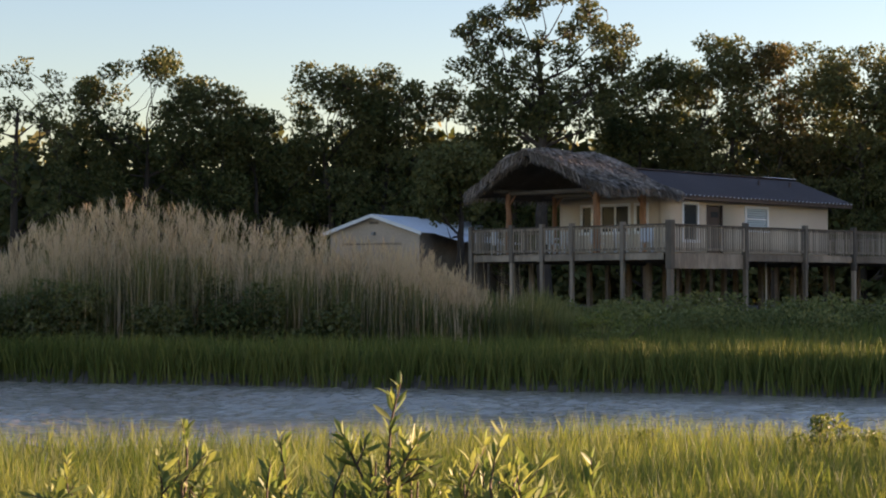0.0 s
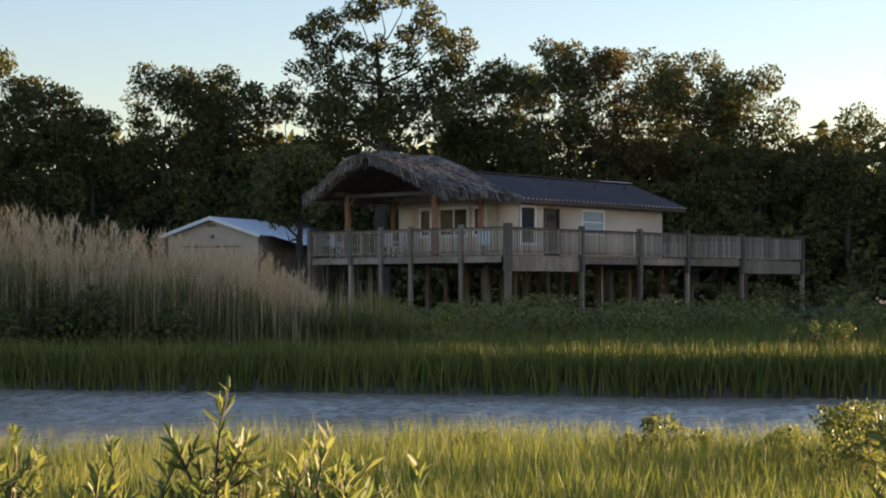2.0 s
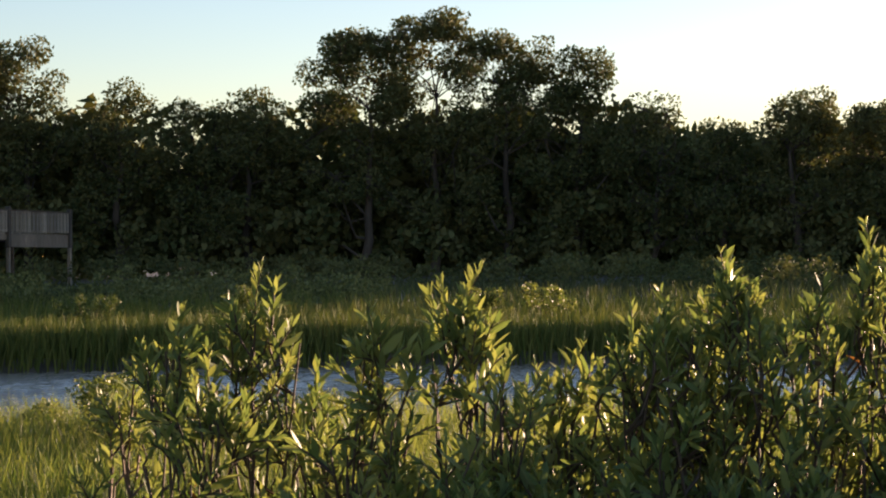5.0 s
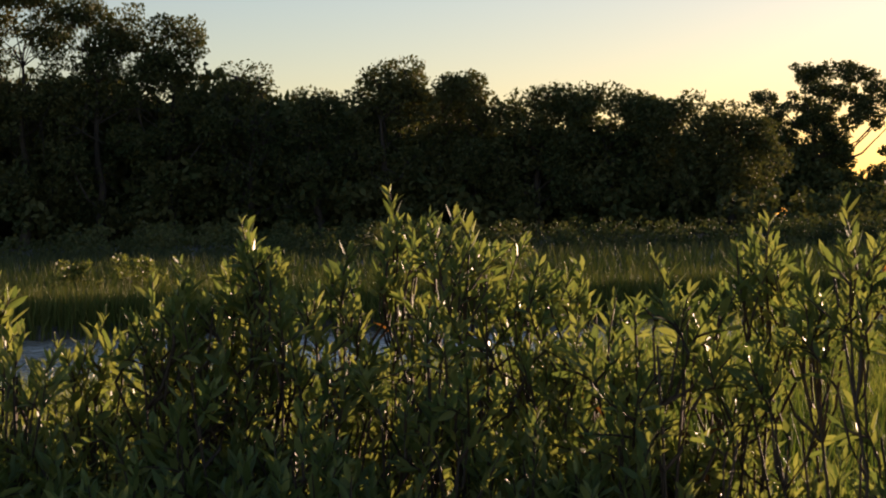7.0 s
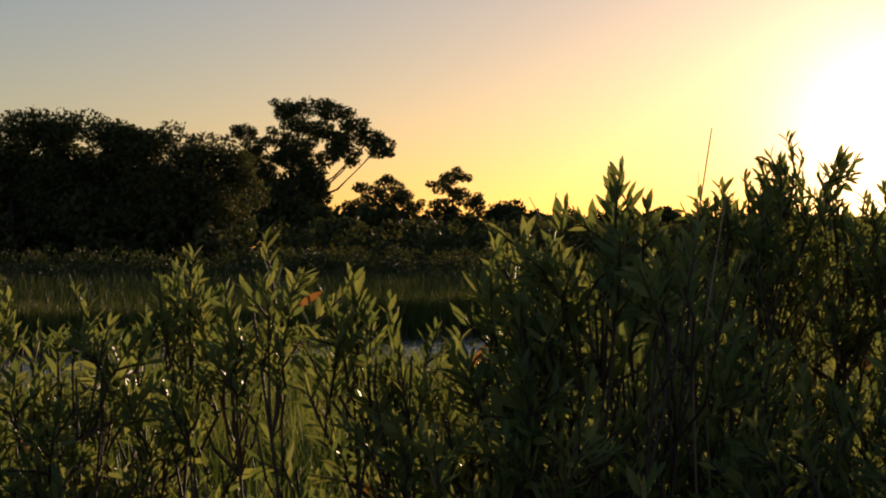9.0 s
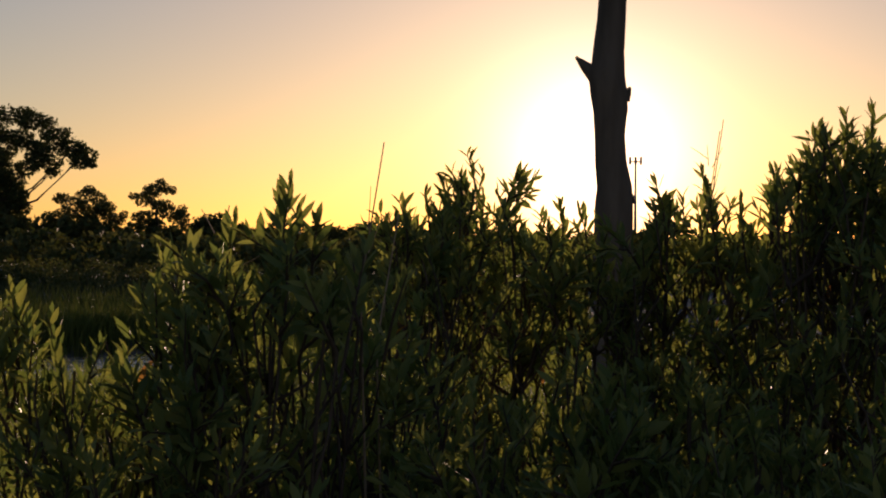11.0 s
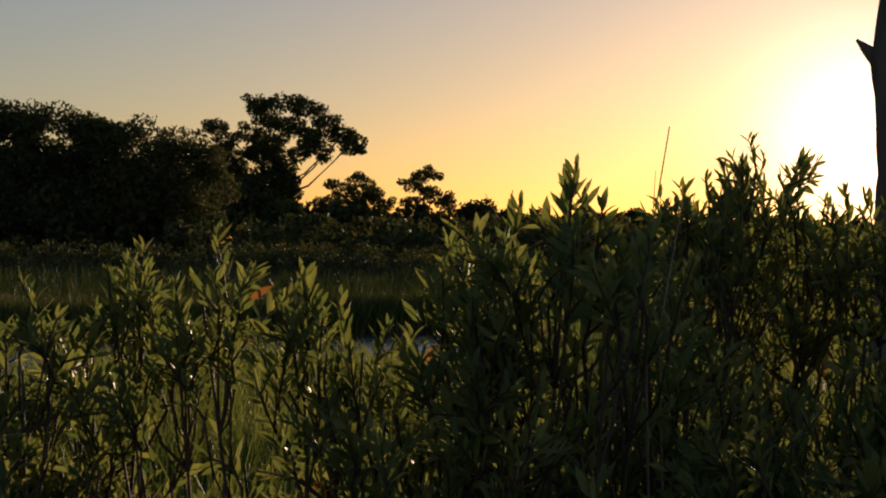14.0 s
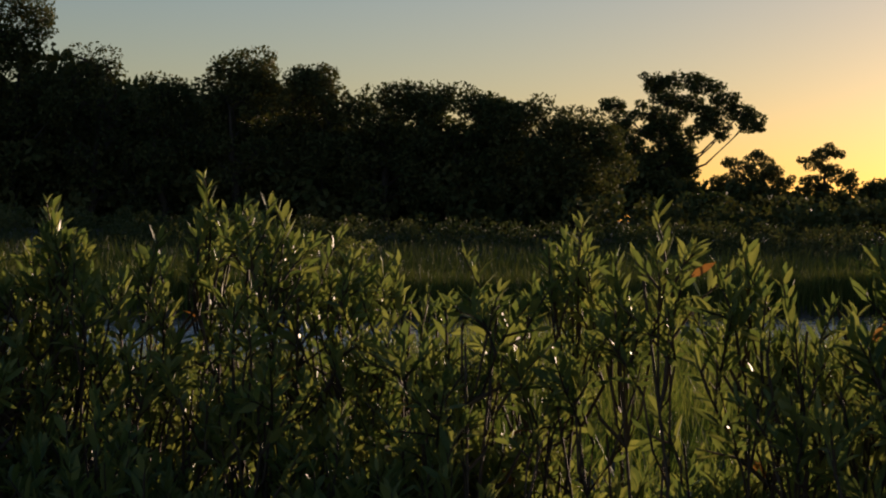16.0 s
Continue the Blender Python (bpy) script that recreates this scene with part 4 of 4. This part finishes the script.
grass_patch("reed_stand", -21, -2.6, 49.4, 51, 1500, lambda a, r, g: reed_height(a) * g.uniform(0.6, 1.05, len(a)), 0.018, 0.05, REEDTAN, 87, "tall dry tan reed canes", "reeds")

grass_patch("reed_canes", -3.4, -0.9, 50, 54, 130, lambda a, r, g: 1.9 + 0.9 * g.random(len(a)), 0.02, 0.06, REEDTAN, 91, "sparse dry canes before the deck", "reeds")


def reed_plumes():
    rng = np.random.default_rng(86)
    n = 2600
    az, r = rng.uniform(-22, -2.3, n), rng.uniform(50, 57, n)
    xy = polar(az, r)
    h = reed_height(az) * rng.uniform(0.72, 1.15, n) * (0.95 + 0.1 * np.sin(az * 5.3 + r))
    gz = ground_height(az, r)
    P, w = [], []
    for k in range(n):
        m = 9
        t = rng.random(m)
        P.append(np.c_[np.full(m, xy[k, 0]) + rng.normal(0, 0.03, m), np.full(m, xy[k, 1]) + rng.normal(0, 0.03, m), gz[k] + h[k] - 0.38 * t])
    P = np.concatenate(P)
    v, f = blades(rng, P, np.full(len(P), 0.22), np.full(len(P), 0.022), np.full(len(P), 0.45))
    tagged(new("reed_plumes", fast_mesh("reed_plumes", v, f, REEDTAN)), "feathery tan seed plumes on the reeds", "reeds", kind="stuff")
    v, f = blades(rng, np.c_[xy, gz], h, np.full(n, 0.018), np.full(n, 0.03))
    tagged(new("reed_canes", fast_mesh("reed_canes", v, f, REEDTAN)), "thin dry canes that carry the plumes", "reeds", kind="stuff")


reed_plumes()
for k, (a, w, h) in enumerate(((-15.4, 0.9, 2.4), (-9.9, 1.0, 2.5), (-12.2, 0.8, 2.0), (-7.4, 0.7, 1.7), (-17.8, 1.0, 2.0))):
    thicket("reed_bush", a - w, a + w, 49.0, 50.4, lambda q: h, 26, TREELEAF if k == 1 else REEDGREEN, 770 + k, "dark green bushy growth among the reeds", 0.13, 700)

def bank_bush(az, r, high, seed):
    rng = np.random.default_rng(seed)
    c = polar(az, r)
    gz = float(ground_height(az, r))
    t = thing("bush", (c[0], c[1], gz), "small rounded bush among the marsh grass", "bush", "bushes in the marsh grass")
    lobes = [((rng.normal(0, high * 0.25), rng.normal(0, high * 0.25), high * rng.uniform(0.35, 0.9)), high * rng.uniform(0.10, 0.2)) for k in range(16)]
    v, f = crown_arrays(rng, lobes, 9000 if r < 30 else 3000, 0.045 if r < 30 else 0.08)
    under(new("foliage", fast_mesh("foliage", v, f, BUSHLEAF)), t)
    v, f = joined([tube_arrays([(0, 0, -0.05), c0], [0.012, 0.004], 5) for c0, r0 in lobes])
    under(new("woody_stem", fast_mesh("woody_stem", v, f, STEM)), t)


for k, (a, r, h) in enumerate(((7.6, 20.5, 0.74), (8.9, 20.8, 0.55), (11.5, 20.5, 0.66), (13.1, 19.0, 0.9), (13.8, 18.0, 1.0), (14.9, 17.0, 1.0), (2.2, 20.9, 0.55), (18.5, 16.0, 0.9),
                               (1.1, 46.5, 1.5), (12.6, 47, 1.2), (13.4, 47.5, 1.1), (17.5, 49, 1.3), (25.0, 48, 1.2), (27.0, 48.5, 1.3), (38.0, 50, 1.3))):
    bank_bush(a, r, h, 700 + k)

# ---- dead trunk before the sun, far mast ----
def snag():
    c = polar(66.3, 9.08)
    t = thing("dead_tree", (c[0], c[1], 0.5), "bare dead trunk with broken branch stubs", "dead tree")
    right = polar(156.3, 1.0)
    rows = [(-0.6, 0.0, 0.14), (0.8, 0.0, 0.11), (1.6, 0.0, 0.094), (1.9, 0.0, 0.090), (2.08, 0.004, 0.090), (2.15, 0.002, 0.080), (2.26, -0.010, 0.074), (2.39, -0.019, 0.073),
            (2.5, -0.018, 0.080), (2.58, -0.022, 0.084), (2.66, -0.032, 0.087), (2.72, -0.031, 0.078), (2.79, -0.027, 0.070), (2.93, -0.016, 0.064), (3.4, 0.01, 0.058), (4.2, 0.02, 0.046), (5.0, 0.05, 0.03)]
    v, f = tube_arrays([(right[0] * s, right[1] * s, z) for z, s, r in rows], [r for z, s, r in rows], 14)
    rng = np.random.default_rng(3)
    v = [(x + rng.normal(0, 0.004), y + rng.normal(0, 0.004), z) for x, y, z in v]
    under(new("trunk", fast_mesh("trunk", v, f, SNAG)), t)
    for z, s0, s1, dz, r in ((2.67, -0.09, -0.178, 0.085, 0.026), (2.56, 0.045, 0.076, 0.055, 0.022), (2.1, 0.06, 0.098, -0.02, 0.03)):
        v, f = tube_arrays([(right[0] * s0, right[1] * s0, z), (right[0] * (s0 + s1) / 2, right[1] * (s0 + s1) / 2, z + dz * 0.5), (right[0] * s1, right[1] * s1, z + dz)], [r * 1.5, r, r * 0.25], 7)
        under(new("branch_stub", fast_mesh("branch_stub", v, f, SNAG)), t)


snag()


def mast():
    c = polar(67.6, 890)
    t = thing("antenna_mast", (c[0], c[1], 0), "distant steel antenna mast on the horizon", "mast")
    v, f = tube_arrays([(0, 0, -2), (0, 0, 30), (0, 0, 53)], [1.0, 0.7, 0.5], 8)
    under(new("pole", fast_mesh("pole", v, f, STEEL)), t)
    right = polar(157.6, 1.0)
    for s in (-2.6, 0.0, 2.6):
        x, y = right * s
        part("antenna_panel", box_bm(x - 0.5, x + 0.5, y - 0.5, y + 0.5, 49.5, 53.5, 0.1), STEEL, t)
    v, f = tube_arrays([(*(right * -2.6), 51), (*(right * 2.6), 51)], [0.3, 0.3], 6)
    under(new("platform", fast_mesh("platform", v, f, STEEL)), t)


mast()

# ---- shrubs close to the lens ----
def leaf_shape(L, W, fold, curl):
    """One lance-shaped leaf along +y, folded along its rib: verts and triangles."""
    def row(y, w):
        z = -curl * y * y * L
        return [(-w * W, y * L, z + fold * w * W), (0, y * L, z), (w * W, y * L, z + fold * w * W)]
    vs = [(0, 0, 0), *row(0.32, 0.43), *row(0.68, 0.40), (0, L, -curl * L)]
    fs = [(0, 2, 1), (0, 3, 2), (1, 2, 5), (1, 5, 4), (2, 3, 6), (2, 6, 5), (4, 5, 7), (5, 6, 7)]
    return np.array(vs), np.array(fs)


def sprig_meshes(seed, length, leaves, big, sides):
    """A leafy shoot that grows up from the origin, with shorter side shoots."""
    rng = np.random.default_rng(seed)
    SV, SF, V, F = [], [], [], []
    so, o = 0, 0

    def shoot(root, turn, length, leaves, big):
        nonlocal so, o
        sway = rng.normal(0, 0.07, 2)
        def axis(t):
            return turn @ Vector((sway[0] * t * t * length * 2, sway[1] * t * t * length * 2, t * length)) + root
        sv, sf = tube_arrays([axis(t) for t in (0, 0.5, 1.0)], [0.0036, 0.0026, 0.0012], 4)
        SV.extend(sv)
        SF.extend([(a + so, b + so, c + so) for a, b, c, d in sf] + [(a + so, c + so, d + so) for a, b, c, d in sf])
        so += len(sv)
        for k in range(leaves):
            t = 0.06 + 0.94 * ((k + rng.random()) / leaves) ** 0.8
            phi = k * 2.4 + rng.normal(0, 0.5)
            tip = max(0, (t - 0.72) / 0.28)
            L = big * rng.uniform(0.7, 1.25) * (1 - 0.38 * tip)
            W = L * rng.uniform(0.23, 0.32)
            rise = rng.uniform(34, 70) + 16 * tip
            v, f = leaf_shape(L, W, rng.uniform(0.1, 0.7), rng.uniform(-0.22, 0.25))
            m = turn.to_4x4() @ Matrix.Rotation(phi, 4, "Z") @ Matrix.Rotation(radians(min(84, rise)), 4, "X") @ Matrix.Rotation(rng.normal(0, 0.6), 4, "Y")
            V.append(v @ np.array(m.to_3x3()).T + np.array(axis(min(1, t))))
            F.append(f + o)
            o += len(v)
        return axis

    main = shoot(Vector(), Matrix.Identity(3), length, leaves, big)
    for k in range(sides):
        a, out = rng.uniform(0, 6.28), rng.uniform(28, 58)
        turn = (Matrix.Rotation(a, 3, "Z") @ Matrix.Rotation(radians(out), 3, "Y"))
        shoot(main(rng.uniform(0.05, 0.5)), turn, length * rng.uniform(0.45, 0.7), int(leaves * 0.5), big * 0.85)
    LV, LF = np.concatenate(V), np.concatenate(F)
    me = fast_mesh("shoot", np.concatenate([np.array(SV), LV]), np.concatenate([np.array(SF), LF + len(SV)]), STEM)
    me.materials.append(SHRUBLEAF)
    me.polygons.foreach_set("material_index", np.r_[np.zeros(len(SF), np.int32), np.ones(len(LF), np.int32)])
    return me, length


SPRIGS = [sprig_meshes(100 + k, 0.10 + 0.025 * (k % 4), 10 + 2 * (k % 4), 0.052 + 0.005 * (k % 3), k % 3) for k in range(20)]


OLD = fast_mesh("withered_leaf", *leaf_shape(0.058, 0.017, 0.5, 0.2), OLDLEAF)


def withered_leaf(parent, m):
    lf = under(new("withered_leaf", OLD), parent, "orange withered leaf")
    lf.matrix_local = m
    return lf


def hanging_leaf(parent, az, r, z, tilt):
    """A withered leaf that shows its flat side, at a heading, distance and height over the lens."""
    m = Matrix.Translation((*polar(az, r), EYE + z)) @ Matrix.Rotation(radians(-az - 90), 4, "Z") @ Matrix.Rotation(radians(tilt), 4, "X") @ Matrix.Rotation(radians(75), 4, "Y")
    withered_leaf(parent, parent.matrix_world.inverted() @ m)


def shrub(az, r, z, seed, crowd, spread, label, down=0.95, slim=False):
    """A marsh elder whose highest shoot ends z metres above the lens's level: stems that fan out from the base and leafy shoots over a dome."""
    rng = np.random.default_rng(seed)
    c = polar(az, r)
    gz = float(ground_height(az, r))
    s = thing("shrub", (c[0], c[1], gz), label, "shrub", "marsh shrubs on the near bank")
    top = EYE + z - gz
    pieces, stems = [], []
    turn0 = rng.uniform(0, 6.28)
    for k in range(1 if slim else 4):
        a, d = turn0 + k * 1.9, 0 if k == 0 else spread * rng.uniform(0.35, 0.7)
        zt = top - 0.1 if k == 0 else top - rng.uniform(0.18, 0.4)
        pts = [Vector((math.cos(a) * d * q ** 1.3 + rng.normal(0, 0.025), math.sin(a) * d * q ** 1.3 + rng.normal(0, 0.025), -0.05 + (zt + 0.05) * q)) for q in (0, 0.25, 0.5, 0.75, 1)]
        stems.append(pts)
        pieces.append(tube_arrays(pts, [0.0065, 0.0056, 0.0046, 0.0036, 0.0026], 5))
    joints = [p.lerp(q, t) for pts in stems for p, q in zip(pts, pts[1:]) for t in (0.0, 0.33, 0.67)]
    for k in range(crowd):
        shoot, H = SPRIGS[int(rng.integers(len(SPRIGS)))]
        size = rng.uniform(0.8, 1.15)
        a = rng.uniform(0, 2 * math.pi)
        if k == 0:
            shoot, H = SPRIGS[3 * int(rng.integers(6))]
            d, fall, out = 0.0, 0.0, rng.uniform(0, 7)
        elif slim:
            d, fall, out = rng.uniform(0.01, spread), 0.05 + down * rng.random(), rng.uniform(15, 40)
        else:
            fall = 0.04 + (0.22 if k < 8 else down) * rng.random() ** 1.1
            wide = spread * (0.22 + 0.78 * min(1, fall / 0.42) ** 0.8)
            d = wide * rng.random() ** 0.55
            out = 6 + 42 * d / spread + rng.normal(0, 9)
        x, y, zt = math.cos(a) * d, math.sin(a) * d, top - 0.01 - fall
        lean = (-math.sin(a) * out + rng.normal(0, 6) * (k > 0), math.cos(a) * out + rng.normal(0, 6) * (k > 0))
        m = pose(x, y, zt - H * size * 0.93, lean[0], lean[1], rng.uniform(0, 360)) @ Matrix.Scale(size, 4)
        sp = new("shoot", shoot)
        sp.parent = s
        sp.matrix_local = m
        p = m.translation
        low = [q for q in joints if q.z < p.z - 0.06 - 0.5 * d] or joints[:1]
        j = min(low, key=lambda q: (q - p).length)
        bow = j.lerp(p, 0.55) + Vector((x, y, 0)) * 0.06 + Vector((0, 0, -0.03))
        pieces.append(tube_arrays([j, bow, p], [0.0042, 0.0035, 0.0030 * size], 4))
    v, f = joined(pieces)
    under(new("woody_stem", fast_mesh("woody_stem", v, f, STEM)), s)
    for _ in range(int(rng.integers(0, 3)) if crowd > 20 else 0):
        a, d = rng.uniform(0, 2 * math.pi), spread * rng.uniform(0.3, 0.8)
        withered_leaf(s, pose(math.cos(a) * d, math.sin(a) * d, top - rng.uniform(0.3, 0.7), rng.uniform(20, 70), 0, rng.uniform(0, 360)))
    return s


# heading, distance, height of the highest shoot above the lens
LOW_SHRUBS = [(-13.75, 5.4, -0.448), (-10.56, 5.6, -0.379), (-7.79, 5.3, -0.395), (-6.56, 5.0, -0.399), (-4.92, 5.0, -0.247), (-4.33, 5.2, -0.404), (-2.89, 5.1, -0.394), (-2.1, 4.6, -0.323), (0.67, 5, -0.424), (-5.4, 5.1, -0.40), (-5.0, 5.3, -0.36), (-2.3, 4.9, -0.42), (-8.3, 5.2, -0.45), (-0.4, 4.9, -0.49)]
MIDDLE_SHRUBS = [(14.32, 5.2, -0.269), (15.51, 4.9, -0.113), (16.49, 4.7, -0.197), (17.78, 5.0, -0.011), (19.44, 5.1, -0.269), (21.1, 4.55, -0.10), (23.5, 4.7, -0.016), (24.6, 4.4, -0.2), (26.4, 4.7, -0.194), (28.32, 4.6, -0.117), (29.35, 4.5, -0.074), (30.23, 4.7, -0.08), (31.09, 4.6, 0.012), (31.88, 4.6, -0.083), (33.5, 4.8, -0.058), (35.07, 4.9, 0.078), (35.88, 4.4, -0.191), (36.54, 4.8, 0.024), (37.42, 4.9, 0.018), (38.69, 4.8, -0.101), (40.12, 4.9, -0.104), (40.88, 4.7, -0.179), (41.64, 4.5, -0.184), (42.84, 4.2, -0.072), (43.74, 4.5, -0.144), (45.17, 4.3, -0.009), (46.33, 4.2, -0.086)]
TALL_SHRUBS = [(49.75, 4.1, -0.05), (50.8, 4.0, -0.105), (52.42, 4.2, -0.174), (53.85, 3.8, -0.162), (54.48, 3.9, 0.009), (55.12, 4.0, 0.081), (56.66, 3.9, 0.145)]
SUNWARD_SHRUBS = [(58.28, 4.4, -0.067), (59.2, 4.6, -0.032), (60.14, 5.5, 0.168), (60.75, 5.6, 0.195), (61.26, 5.8, 0.236), (62.06, 5.9, 0.32), (63.16, 5.6, 0.188), (64.51, 5.6, 0.164), (65.23, 5.6, 0.16), (66.79, 5.5, 0.15), (67.31, 5.4, 0.217), (68.53, 5.5, 0.254), (69.46, 5.6, 0.178), (70.39, 5.6, 0.198), (71.27, 5.2, 0.319), (71.72, 5.2, 0.34), (72.22, 5.2, 0.378), (72.85, 5.2, 0.386), (73.46, 5.2, 0.277), (74.6, 5.2, 0.30)]
seed = 400
for az, r, z in LOW_SHRUBS:
    seed += 1
    shrub(az, r, z, seed, 15, 0.09, "young sunlit marsh elder shoot with yellow-green leaves", 0.35, slim=True)
for az, r, z in MIDDLE_SHRUBS:
    seed += 1
    crowd, spread = (28, 0.14) if az < 25 else (36, 0.25) if az < 42 else (24, 0.17)
    shrub(az, r, z, seed, crowd, spread, "leafy green marsh elder shrub catching low sun", 0.85)
for az, r, z in TALL_SHRUBS + SUNWARD_SHRUBS:
    seed += 1
    crowd, spread = (24, 0.17) if az < 54 else (48, 0.33)
    sh = shrub(az, r, z, seed, crowd, spread, "dense marsh elder shrub against the evening light", 0.9)
    if az == 52.42:
        hanging_leaf(sh, 52.8, 4.05, -0.232, 58)
lone = shrub(47.51, 4.1, 0.015, 1401, 9, 0.05, "single upright marsh elder shoot with one orange leaf", 0.16, slim=True)
hanging_leaf(lone, 48.1, 4.0, -0.112, 35)
fill = np.random.default_rng(77)
for k in range(40):
    az = 19.5 + 55 * (k + fill.random()) / 40
    seed += 1
    shrub(az, fill.uniform(4.1, 5.3), -0.27 - 0.2 * fill.random() + 0.012 * max(0, az - 55) - (0.12 if 42.5 < az < 54 else 0), seed, 32, 0.34, "leafy green marsh elder shrub catching low sun", 0.55)
for k in range(46):
    az = 18.5 + 56 * (k + fill.random()) / 46
    seed += 1
    shrub(az, fill.uniform(3.9, 4.9), -0.41 - 0.14 * fill.random() + 0.004 * max(0, az - 50), seed, 30, 0.34, "low leafy marsh elder growth under taller shrubs", 0.32)


def dry_stalk(az, r, z, seed, twigs):
    rng = np.random.default_rng(seed)
    c = polar(az, r)
    gz = float(ground_height(az, r))
    s = thing("dry_stalk", (c[0], c[1], gz), "thin dry bent plant stalk above the shrubs", "stalk", "dry stalks")
    top = EYE + z - gz
    bend = polar(az + 90, 0.03)
    v, f = tube_arrays([(0, 0, -0.05), (0, 0, top * 0.6), (-bend[0] * 0.5, -bend[1] * 0.5, top * 0.85), (bend[0], bend[1], top)], [0.004, 0.003, 0.0022, 0.0012], 5)
    under(new("stalk", fast_mesh("stalk", v, f, DRY)), s)
    for k in range(twigs):
        h = top * rng.uniform(0.85, 0.97)
        d = rng.normal(0, 0.03, 2)
        v, f = tube_arrays([(0, 0, h), (d[0], d[1], h + rng.uniform(0.03, 0.09))], [0.0014, 0.0007], 4)
        under(new("twig", fast_mesh("twig", v, f, DRY)), s)


dry_stalk(58.95, 4.2, 0.237, 1, 2)
dry_stalk(59.4, 4.4, 0.1, 2, 1)
dry_stalk(68.65, 5.6, 0.393, 3, 6)
dry_stalk(68.55, 5.6, 0.362, 4, 4)
dry_stalk(70.69, 5.3, 0.283, 5, 0)
dry_stalk(54.8, 4.4, 0.115, 6, 2)
